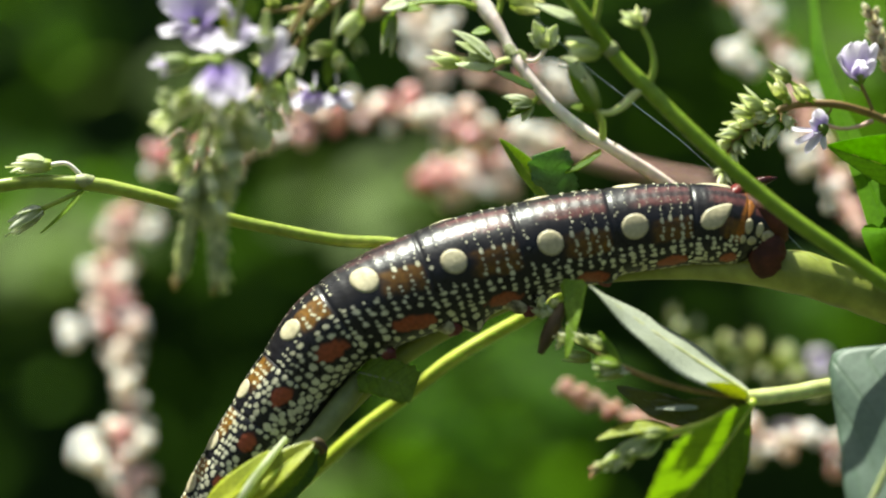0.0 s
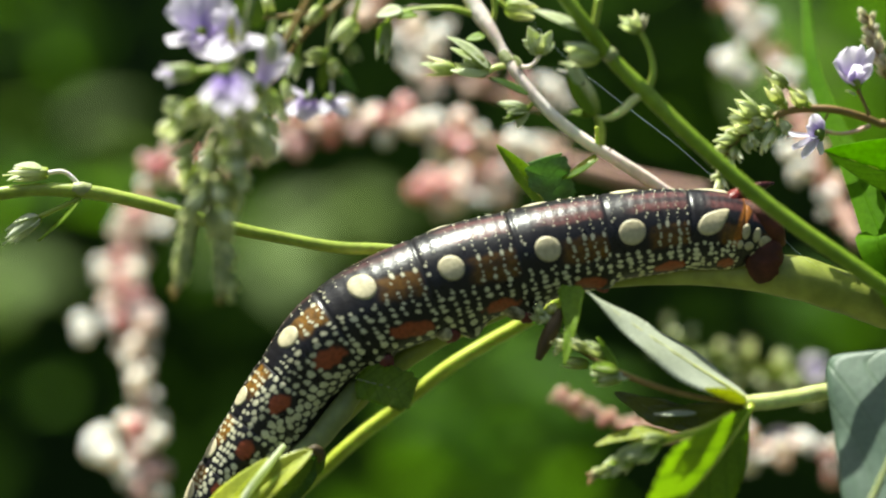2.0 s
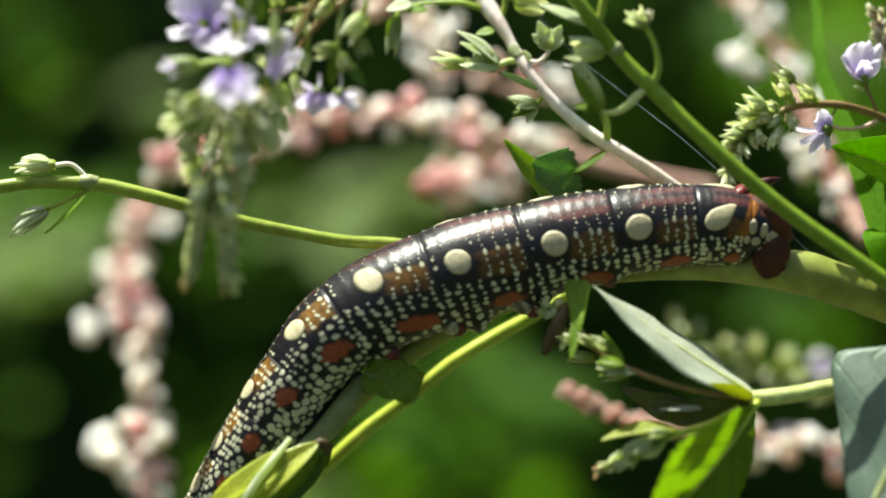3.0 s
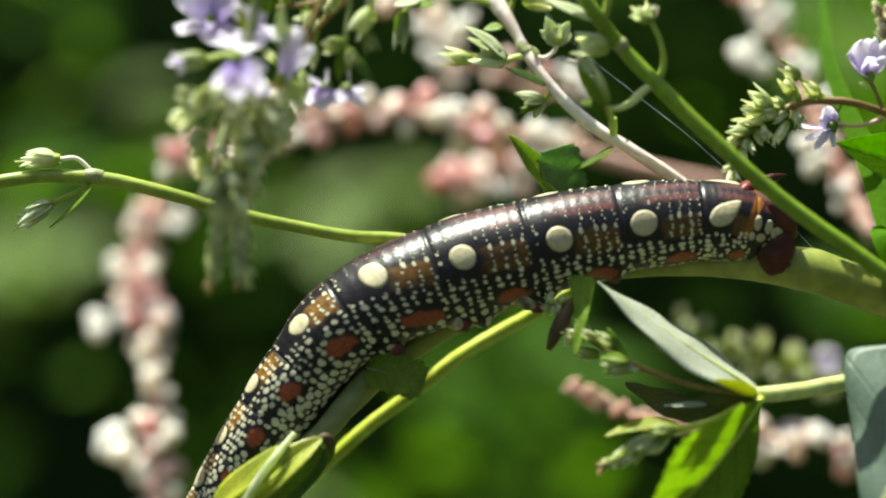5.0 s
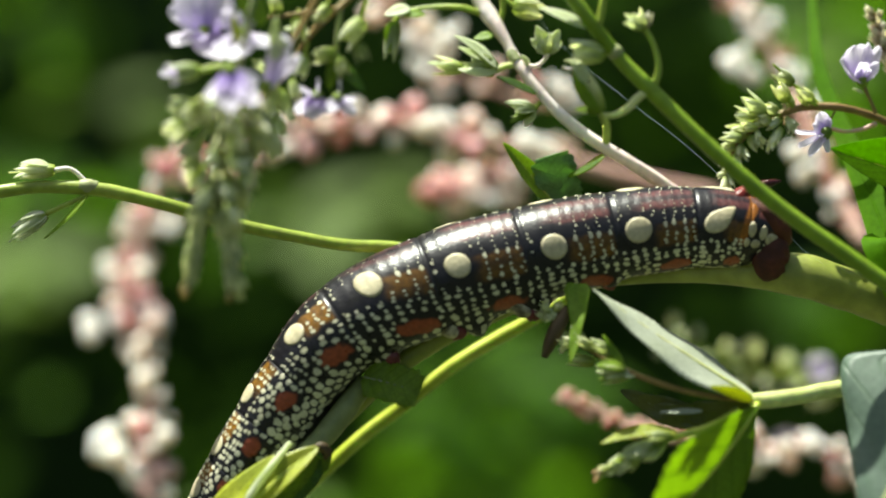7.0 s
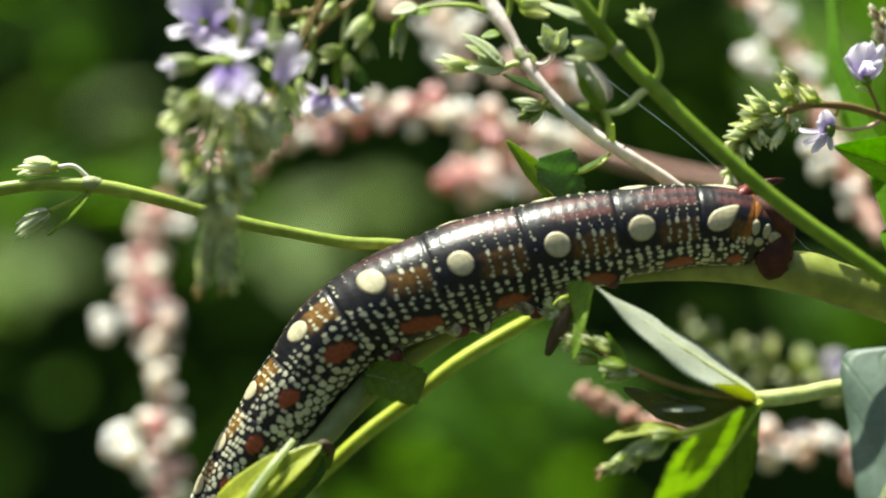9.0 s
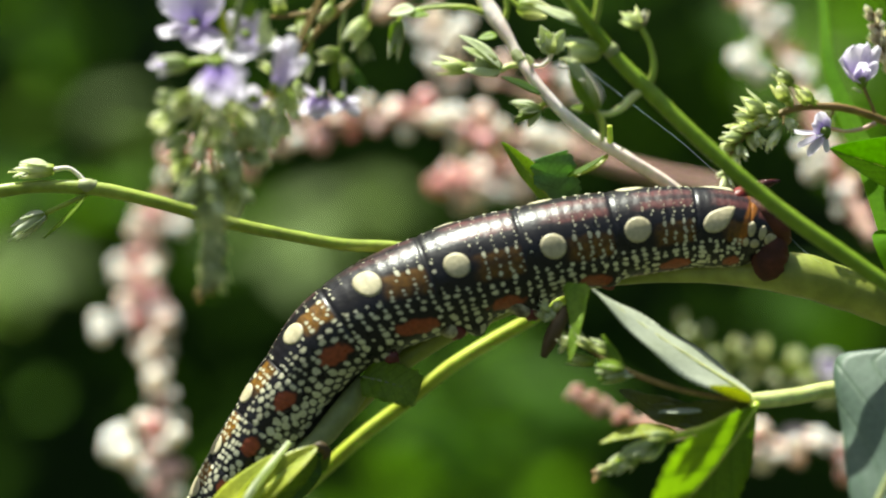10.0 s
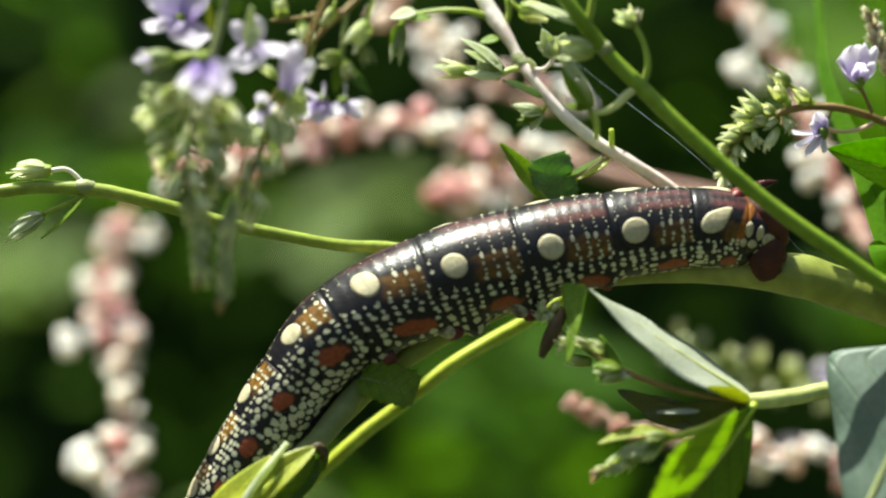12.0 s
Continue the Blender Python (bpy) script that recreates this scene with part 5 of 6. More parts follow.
def build_pale_sprig():
    root = thing("bleached_sprig", V(30.07, 8, 4.68), "pale pinkish stem with green seed pods", "flower sprig", "speedwell sprigs")
    stem("stem", root, [V(35, 3, -1.2), V(31.39, 8, 3.69), V(26.01, 7, 7.62), V(20.54, 6, 11.05), V(16.68, 6, 13.41), V(12.75, 6, 16.68), V(9.26, 7, 21.02), V(7.98, 8, 23.15)],
         [0.7, 0.7, 0.7, 0.73, 0.7, 0.7, 0.66, 0.66], STEM_PALE, "bleached pinkish-white stem", 0.1, 16)
    stem("stem", root, [V(8.05, 8, 22.88), V(7.2, 8.5, 24.65), V(6.1, 9.2, 26.57), V(5.05, 10, 28.26), V(3.6, 11, 30.91)], [0.68, 0.62, 0.84, 0.96, 0.9], STEM_PALE, "bleached upper stem with a pink flush", 0.1, 16)
    stem("node", root, [V(8.42, 7.4, 22.3), V(7.91, 7.9, 23.01), V(7.59, 8.2, 23.69)], [0.66, 0.74, 0.64], STEM_GREY, "slightly swollen grey joint")
    stem("node", root, [V(19.69, 6, 11.64), V(19.52, 6, 11.77), V(19.42, 6, 11.87)], [0.72, 0.75, 0.72], HUSK, "dark stem joint")
    # the largest pod: a capsule between two long pale sepals
    budded(root, V(8.03, 7.5, 22.05), V(5.78, 7, 21.34), Vector((-0.86, -0.15, 0.42)), 3.5, PLUMP_M, STEM_LIGHT, 0.34, 0.2, 0.5)
    leaf("sepal", root, V(5.88, 5.6, 21.48), V(1.04, 5, 25.21), 2.0, (0.3, -0.6, 0.75), SEPAL, "long pale sepal", fold=0.3, nx=16, ny=4, sway=0.5)
    leaf("sepal", root, V(5.88, 5.8, 21.11), V(1.43, 5, 21.3), 1.5, (0.0, -0.7, 0.7), SEPAL, "", fold=0.3, nx=16, ny=4, sway=-0.5)
    leaf("sepal", root, V(5.51, 6.6, 21.83), V(1.44, 6, 24), 1.5, (0.2, -0.65, 0.7), SEPAL, "", fold=0.3, nx=16, ny=4)
    budded(root, V(4.34, 7.4, 21.25), V(1.85, 8, 21.7), Vector((-0.97, -0.1, 0.12)), 3.0, OPEN_M, STEM, 0.26, 0.1, 1.3)
    leaf("sepal", root, V(1.45, 7.6, 21.66), V(-2.11, 7.6, 22.32), 1.1, (0.1, -0.6, 0.75), SEPAL, "", fold=0.35, nx=14, ny=4)
    # a small open calyx on a curled stalk
    stem("pedicel", root, [V(8.29, 7.4, 22.56), V(9.33, 7, 22), V(10.49, 6.6, 21.83), V(11.4, 6.4, 22.47), V(11.78, 6.2, 23.24)], [0.32, 0.3, 0.24, 0.24, 0.34], STEM_PALE)
    leaf("bract", root, V(9.71, 6.8, 21.92), V(8.79, 6.6, 23.14), 0.7, (0.4, -0.8, 0.3), SEPAL, nx=12, ny=4)
    cup = V(11.78, 6.2, 23.24)
    for tip, wide in ((V(10.45, 5.6, 26.44), 1.7), (V(9.79, 5.6, 24.88), 1.5), (V(13.19, 5.6, 25.92), 1.7), (V(11.93, 6.6, 25.64), 1.6), (V(13.52, 6.8, 24.61), 1.2)):
        leaf("sepal", root, cup, tip, wide, (0, -0.85, 0.4), SEPAL, "", fold=0.35, nx=14, ny=4, wave=0.12)
    placed("bud", PLUMP_PALE_M, aim(cup, Vector((-0.1, -0.1, 1)), 0.0022, 0.4), root)
    # a lower pair hanging beside the stem
    budded(root, V(10.99, 6, 17.59), V(10.33, 6, 16.81), Vector((-0.95, -0.2, -0.02)), 2.6, OPEN_M, STEM, 0.26, 0.1, 0.9)
    for tip, wide in ((V(6.79, 5.6, 17.56), 1.3), (V(7.44, 5.6, 15.21), 1.4), (V(9.15, 5.8, 14.7), 1.2), (V(7.95, 5, 16.35), 1.2)):
        leaf("sepal", root, V(10.33, 5.8, 16.79), tip, wide, (-0.1, -0.75, 0.6), SEPAL if wide < 1.4 else LEAF_MID, "", fold=0.35, nx=14, ny=4)
    leaf("bract", root, V(10.45, 5.6, 18.48), V(5.75, 5.6, 20.57), 0.9, (0.2, -0.8, 0.5), LEAF, "thin green bract", nx=14, ny=4, sway=0.2)
    # upper twigs
    stem("twig", root, [V(4.12, 10, 28.39), V(1.86, 10, 29.05), V(-1.07, 10.5, 29.18), V(-3.74, 11, 28.91), V(-5.47, 11, 28.51)], [0.4, 0.34, 0.3, 0.28, 0.3], STEM, "thin green twig")
    leaf("sepal", root, V(-4.13, 10.6, 28.99), V(-7.19, 10.2, 28.15), 1.8, (0, -0.7, 0.6), SEPAL, "", fold=0.3, nx=14, ny=4)
    budded(root, V(-5.34, 11, 28.57), V(-6.01, 11, 27.44), Vector((-0.15, -0.1, -1)), 4.2, BUD_SLIM_M, STEM, 0.28, 0.0, 0.5)
    leaf("sepal", root, V(-6.26, 10.4, 27.5), V(-6.65, 10.2, 23.89), 1.7, (0.3, -0.8, 0.2), LEAF_FRESH, "", fold=0.3, nx=14, ny=4)
    leaf("sepal", root, V(-5.19, 10.4, 28.3), V(-2.4, 10.2, 28.15), 1.3, (0, -0.7, 0.6), LEAF_FRESH, "", fold=0.3, nx=14, ny=4)
    stem("twig", root, [V(6.37, 9.4, 27.26), V(6.77, 9.4, 28.85), V(6.63, 9.4, 30.31)], [0.36, 0.36, 0.4], STEM)
    leaf("sepal", root, V(5.54, 8, 25.52), V(3.3, 8, 25.12), 1.2, (0, -0.7, 0.6), LEAF_FRESH, "", fold=0.3, nx=12, ny=4)
    budded(root, V(7.03, 9.4, 29.91), V(8.08, 9.2, 29.09), Vector((0.95, -0.2, -0.2)), 3.4, PLUMP_M, STEM, 0.3, 0.0, 0.3)
    stem("pedicel", root, [V(18.44, 6, 12.49), V(18.43, 5, 13.61), V(18.33, 4.5, 14.75)], [0.34, 0.34, 0.3], STEM_YELLOW)
    leaf("bract", root, V(18.27, 5.5, 11.42), V(14.3, 4.5, 8.9), 0.95, (0, -0.6, 0.8), LEAF_YELLOW, nx=12, ny=4, sway=-0.25)
    return root


def build_spray():
    root = thing("speedwell_spray", V(-21.04, -19, 26.44), "hanging speedwell spray with lilac flowers and seed pods", "flower sprig", "speedwell sprigs")
    stem("stalk", root, [V(-20.16, -19, 28.2), V(-21.1, -19, 24.68), V(-22.04, -19, 20.58), V(-23.34, -19, 17.06), V(-24.16, -20, 13.48), V(-24.62, -20, 9.97), V(-24.74, -20, 6.48), V(-24.39, -20, 2.39)], [0.42, 0.42, 0.42, 0.4, 0.36, 0.34, 0.3, 0.26], STEM_GREY, "thin drooping stalk")
    torn_flower(root, V(-26.27, -14.5, 23.88), [(V(-30.26, -15.5, 25.2), (-0.2, -0.55, 0.85), 0.9, True), (V(-29.3, -16.5, 21.65), (-0.1, -0.55, 0.85), 0.8, True), (V(-28.38, -13.5, 28.55), (0, -0.55, 0.95), 0.9, True), (V(-24.05, -13.5, 28.31), (0.1, -0.55, 0.85), 0.9, False), (V(-24.43, -16.5, 20.34), (0.1, -0.55, 0.85), 0.95, False)])
    torn_flower(root, V(-22.91, -23, 18.92), [(V(-24.63, -24, 15.63), (-0.4, -0.55, 0.55), 0.5, False), (V(-22.56, -25, 14.18), (0, -0.55, 0.65), 0.55, False), (V(-20.62, -24, 14.83), (0.3, -0.55, 0.65), 0.5, False), (V(-20.35, -22, 17.4), (0.5, -0.7, 0.3), 0.5, True), (V(-23.35, -20, 16.39), (0, -0.55, 0.55), 0.6, False)])
    budded(root, V(-22.51, -19, 19.76), V(-26.38, -19, 19.28), Vector((-0.99, -0.1, -0.06)), 2.9, PLUMP_PALE_M, STEM, 0.3, 0.2, 0.4)
    torn_flower(root, V(-28.07, -19.5, 19.13), [(V(-30.22, -20, 18.5), (-0.2, -0.55, 0.75), 0.7, True), (V(-30.01, -19, 19.64), (-0.2, -0.55, 1.05), 0.6, False), (V(-28.96, -19, 17.77), (-0.1, -0.55, 0.45), 0.6, True)])
    for base, tip, wide, mat in ((V(-20.05, -19, 23.86), V(-19.94, -19, 26.91), 1.5, LEAF_FRESH), (V(-18.64, -19, 20.22), V(-18.29, -19, 24.8), 1.2, SEPAL), (V(-18.64, -19, 20.22), V(-17.35, -19, 22.57), 0.9, SEPAL), (V(-22.3, -20, 21.88), V(-22.64, -20, 24.92), 0.7, LEAF_YELLOW), (V(-21.34, -19, 24.68), V(-21.93, -19, 27.02), 1.1, LEAF_MID)):
        leaf("sepal", root, base, tip, wide, (0.1, -0.9, 0.3), mat, "", fold=0.3, nx=14, ny=4)
    rnd = random.Random(41)
    # pods hanging round the stalk: height down the stalk, how far aside, lean and length
    for i in range(58):
        t = (i + 0.5) / 58
        high = 16.2 - 11.1 * t + rnd.uniform(-0.5, 0.5)
        middle = -24.1 - 0.8 * t
        wide = 3.6 * (1 - t) ** 0.6 + 0.95
        side = rnd.uniform(-1, 1)
        at = V(middle + side * wide, -19.5 + rnd.uniform(-3, 3), high)
        way = Vector((side * 0.75 - 0.12, rnd.uniform(-0.5, 0.3), -0.75 - 0.3 * t + rnd.uniform(-0.2, 0.25)))
        foot = V(middle, -19.5, high + 1.5)
        budded(root, foot, at, way, rnd.uniform(1.4, 2.3), (CALYX_M, PLUMP_PALE_M, BUD_PALE_M, CALYX_M)[i % 4], STEM_LIGHT, 0.17, 0, i)
    for at, way in ((V(-26.91, -19, 15.53), (-0.9, -0.2, 0.1)), (V(-27.67, -19, 13.78), (-0.95, -0.2, -0.3)), (V(-20.75, -19, 14.95), (0.4, -0.3, -0.8)), (V(-19.7, -19, 12.96), (0.5, -0.2, -0.8)), (V(-19.05, -17, 12.6), (0.1, -0.2, -1)), (V(-26.61, -19, 12.02), (-0.7, -0.2, -0.7))):
        budded(root, V(-23.63, -19.5, 16.14), at, Vector(way), 2.6, PLUMP_PALE_M, STEM_LIGHT, 0.2, 0, at.x * 700)
    raceme(root, [V(-24.39, -20, 6.48), V(-23.69, -20, 3.27), V(-23.23, -20, 0.06), V(-23.16, -20, -2.56), V(-23.34, -20, -3.79)], [0.32, 0.32, 0.32, 0.26, 0.19], 2.5, 0.55, STEM_GREY, BUD_GREY_M, 0.52, 0.5, 0.0, 32, 1.3, BUD_BROWN_M)
    return root


def build_rear_spray():
    root = thing("speedwell_spray", V(-13.25, -17, 27.87), "drooping rear speedwell branch with pale pods and a grey bud spike", "flower sprig", "speedwell sprigs")
    stem("stalk", root, [V(-11.77, -17, 29.64), V(-13.25, -17, 27.28), V(-15.62, -17, 23.13), V(-18.1, -17, 18.99), V(-20.35, -17, 14.85), V(-22.6, -17, 10.71), V(-24.49, -17, 7.75), V(-25.68, -18, 5.65)], [0.36, 0.36, 0.34, 0.32, 0.3, 0.28, 0.26, 0.24], STEM_RED, "thin reddish drooping stalk")
    stem("pedicel", root, [V(-16.09, -17, 22.42), V(-18.54, -17.5, 22.14), V(-21.2, -18, 22.91)], [0.2, 0.18, 0.2], STEM_GREY)
    torn_flower(root, V(-21.55, -18, 23.26), [(V(-22.3, -20, 19.9), (0, -0.55, 0.85), 0.95, True), (V(-18.41, -19, 21.04), (0.3, -0.55, 0.85), 0.8, True), (V(-20.03, -18, 25.74), (0.2, -0.55, 0.85), 0.8, True), (V(-23.56, -18, 25.39), (-0.1, -0.55, 0.75), 0.7, False)])
    torn_flower(root, V(-18.73, -18, 17.73), [(V(-15.36, -19, 21.98), (0.1, -0.55, 0.85), 0.62, True), (V(-16.84, -18, 21.85), (-0.2, -0.55, 0.75), 0.5, True), (V(-14.84, -18, 19.85), (0.3, -0.55, 0.85), 0.4, True)])
    raceme(root, [V(-25.21, -20, 7.06), V(-26.03, -20, 4.14), V(-26.49, -20, 1.23), V(-26.96, -20, -1.4), V(-27.31, -20, -2.86)], [0.32, 0.32, 0.32, 0.26, 0.19], 2.2, 0.6, STEM_GREY, BUD_GREY_M, 0.42, 0.5, 0.0, 31, 1.3, BUD_BROWN_M)
    torn_flower(root, V(-21.11, -16.5, 16.66), [(V(-22.25, -17, 14.97), (-0.2, -0.6, 0.8), 0.9, True), (V(-20.35, -17, 13.9), (0.1, -0.6, 0.8), 0.9, True), (V(-19.05, -17, 15.68), (0.3, -0.6, 0.8), 0.85, False), (V(-20.94, -17, 18.28), (0, -0.6, 0.8), 0.8, True)])
    rnd = random.Random(53)
    for i in range(18):
        t = (i + 0.5) / 18
        at = V(-18.1, -17, 18.1).lerp(V(-25.32, -17, 5.68), t) + V(rnd.uniform(-1.7, 1.9), rnd.uniform(-2, 2), rnd.uniform(-1.2, 0.8))
        foot = V(-18.1, -17, 18.99).lerp(V(-25.68, -17, 6.57), t)
        way = Vector((rnd.uniform(-0.6, 0.6), rnd.uniform(-0.5, 0.2), -0.8))
        budded(root, foot, at, way, rnd.uniform(1.8, 2.7), (PLUMP_PALE_M, CALYX_M, BUD_PALE_M)[i % 3], STEM_LIGHT, 0.16, 0, i)
    return root


def build_back_spray():
    root = thing("speedwell_spray", V(-9.89, 18, 32.34), "branched speedwell spray with pale buds and lilac flowers", "flower sprig", "speedwell sprigs")
    stem("stalk", root, [V(-9.89, 18, 33.02), V(-12.58, 17, 30.16), V(-15.12, 16, 27.86), V(-17.16, 16, 25.41), V(-18.8, 16, 22.55), V(-21.12, 16, 19.82), V(-23.43, 16, 18.32)], [0.42, 0.4, 0.38, 0.34, 0.3, 0.26, 0.22], STEM_RED, "thin reddish stalk")
    stem("twig", root, [V(-12.99, 17, 29.88), V(-15.74, 15, 29.24), V(-19.19, 14, 28.58), V(-21.32, 12, 28.22)], [0.3, 0.26, 0.26, 0.22], STEM_RED)
    stem("twig", root, [V(-12.58, 17, 30.43), V(-12.99, 17, 27.42), V(-13.27, 17, 24), V(-12.72, 17, 21.27)], [0.32, 0.28, 0.24, 0.2], STEM_GREY)
    stem("twig", root, [V(-9.2, 18, 32.34), V(-9.85, 17, 29.47), V(-10.53, 17, 28.11)], [0.26, 0.24, 0.24], STEM)
    budded(root, V(-9.85, 17, 29.47), V(-10.12, 17, 28.38), Vector((-0.62, -0.2, -0.85)), 3.6, PLUMP_PALE_M, STEM, 0.26, 0, 0.4)
    budded(root, V(-10.12, 17, 27.42), V(-10.67, 17, 25.64), Vector((0.3, 0.1, -0.9)), 2.3, PLUMP_M, STEM, 0.22, 0, 1.4)
    budded(root, V(-13.13, 17, 25.37), V(-13.54, 17, 24.41), Vector((-0.95, -0.2, -0.25)), 2.6, PLUMP_M, STEM, 0.26, 0, 0.4)
    budded(root, V(-13.13, 17, 24.14), V(-12.58, 17, 23.46), Vector((0.1, -0.6, -0.7)), 2.2, PLUMP_M, STEM, 0.26, 0, 0.9)
    leaf("sepal", root, V(-12.86, 17, 23.05), V(-9.85, 17, 19.76), 1.5, (0.2, -0.8, 0.4), LEAF, "", fold=0.3, nx=14, ny=4)
    leaf("sepal", root, V(-13.54, 17, 23.59), V(-14.09, 17, 19.9), 1.4, (0.2, -0.8, 0.4), LEAF_MID, "", fold=0.3, nx=14, ny=4)
    leaf("sepal", root, V(-16.07, 16, 26.36), V(-19.54, 15, 27.07), 1.3, (0, -0.7, 0.7), SEPAL, "", fold=0.3, nx=14, ny=4, sway=0.4)
    leaf("sepal", root, V(-15.26, 16, 27.86), V(-16.82, 15, 29.38), 1.2, (0, -0.7, 0.7), SEPAL, "", fold=0.3, nx=14, ny=4)
    budded(root, V(-16.62, 16, 25.95), V(-17.03, 16, 23.91), Vector((-0.2, -0.2, -0.95)), 2.6, PLUMP_PALE_M, STEM, 0.22, 0, 0.2)
    budded(root, V(-18.94, 16, 22.41), V(-18.53, 16, 21.18), Vector((0.2, -0.2, -0.95)), 2.6, BUD_PALE_M, STEM, 0.22, 0, 0.6)
    budded(root, V(-19.89, 16, 21.18), V(-20.84, 16, 21.73), Vector((-0.7, -0.2, 0.5)), 2.3, BUD_PALE_M, STEM, 0.22, 0, 0.6)
    torn_flower(root, V(-15.65, 18, 19.29), [(V(-17.78, 17, 16.75), (-0.2, -0.55, 0.75), 0.8, False), (V(-16.14, 17, 16.07), (0, -0.55, 0.75), 0.8, False), (V(-18.19, 17, 19.76), (-0.1, -0.55, 1.05), 0.8, True), (V(-14.91, 17, 21.13), (0.1, -0.55, 1.05), 0.9, True)])
    torn_flower(root, V(-13.04, 18, 19.02), [(V(-14.22, 17, 16.62), (0, -0.55, 0.75), 0.8, True), (V(-11.08, 17, 17.99), (0.2, -0.55, 0.85), 0.8, True), (V(-12.31, 17, 20.99), (0.1, -0.55, 1.05), 0.8, True), (V(-11.53, 18, 16.55), (0.1, -0.55, 0.75), 0.7, True)])
    rnd = random.Random(47)
    for at, way in ((V(-21.39, 16, 19.14), (0.3, -0.2, -0.8)), (V(-22.75, 16, 18.59), (-0.3, -0.2, -0.9)), (V(-20.3, 16, 16.42), (0.2, -0.2, -1)), (V(-21.39, 16, 15.33), (-0.1, -0.2, -1)), (V(-23.57, 16, 17.1), (0, -0.2, -1)), (V(-19.34, 16, 18.05), (0.4, -0.2, -0.8)), (V(-14.3, 16, 29.9), (-0.5, -0.3, -0.7)), (V(-17.91, 15, 28.29), (0.2, -0.3, -0.9)), (V(-20.14, 14, 28.72), (-0.2, -0.3, 0.9))):
        budded(root, at + V(0.3, 0.3, 1.2), at, Vector(way), rnd.uniform(2.2, 3.0), rnd.choice((PLUMP_PALE_M, BUD_PALE_M, PLUMP_M)), STEM, 0.2, 0, rnd.uniform(0, 6))
    return root


def build_right_leaves():
    blade_root = thing("grass_blade", V(55.34, 12.5, -4.63), "long arching green grass blade", "grass blade")
    spine = [V(45.82, 24, 34.51), V(45.53, 20, 28.44), V(45.43, 16, 22.89), V(46.45, 12, 17.36), V(48.01, 8, 11.8), V(49.42, 4, 6.42), V(50.64, 0, 1.08), V(51.66, -4, -4.33), V(84, -2, -70), V(92, 6, -220), V(94, 10, -452)]
    part("blade", ribbon(bmesh.new(), spine, [0.9, 1.15, 1.6, 2.1, 2.7, 3.5, 4.3, 4.8, 4.8, 4.4, 4], Vector((-0.3, -0.6, 0.75)), 0.2, 0.1), GRASS, blade_root, "long green blade")
    stem("midrib", blade_root, spine, [0.1, 0.12, 0.14, 0.16, 0.18, 0.2, 0.22, 0.24, 0.26, 0.28, 0.3], GRASS)
    root = thing("leaf_on_stalk", V(55.29, 3, 9.11), "glossy green leaf with a turned-down edge", "leaf")
    # One leaf in two greens: its sunlit and shaded halves are set by material.
    leaf("leaf", root, V(61.75, 3, 5.88), V(43.37, 0, 11.67), 12.12, (0.05, -0.62, -0.78), GRASS, "upper half of the leaf, sunlight in its brighter green", STEM_YELLOW, 0.3, half=1, fold=-0.1)
    leaf("leaf", root, V(61.75, 3, 5.88), V(43.37, 0, 11.67), 5.36, (0.05, -0.8, -0.6), LEAF, "lower half of the leaf, shade in its darker green", None, half=-1, fold=0.1)
    stem("petiole", root, [V(60.5, 3, 6.3), V(72, 3, 0), V(84, 3, -24)], [0.3, 0.36, 0.42], STEM_GREEN)
    big = thing("broad_leaf", V(52.74, -8, -31.97), "broad grey-green leaf edge-on with a folded shadow", "leaf")
    leaf("leaf", big, V(43.07, -16.4, -30.8), V(56.06, -9.5, -6.06), 23.09, (-0.1, -0.5, 0.85), LEAF_GREY, "", STEM_GREY, 0.5, fold=0.1, kind="kite", wave=0.4, nx=48, ny=16)
    stem("petiole", big, [V(43.3, -16.2, -31.2), V(47, -15, -60), V(60, 0, -180), V(70, 14, -452)], [0.5, 0.7, 0.9, 1.2], STEM_GREY)
    return blade_root, root, big


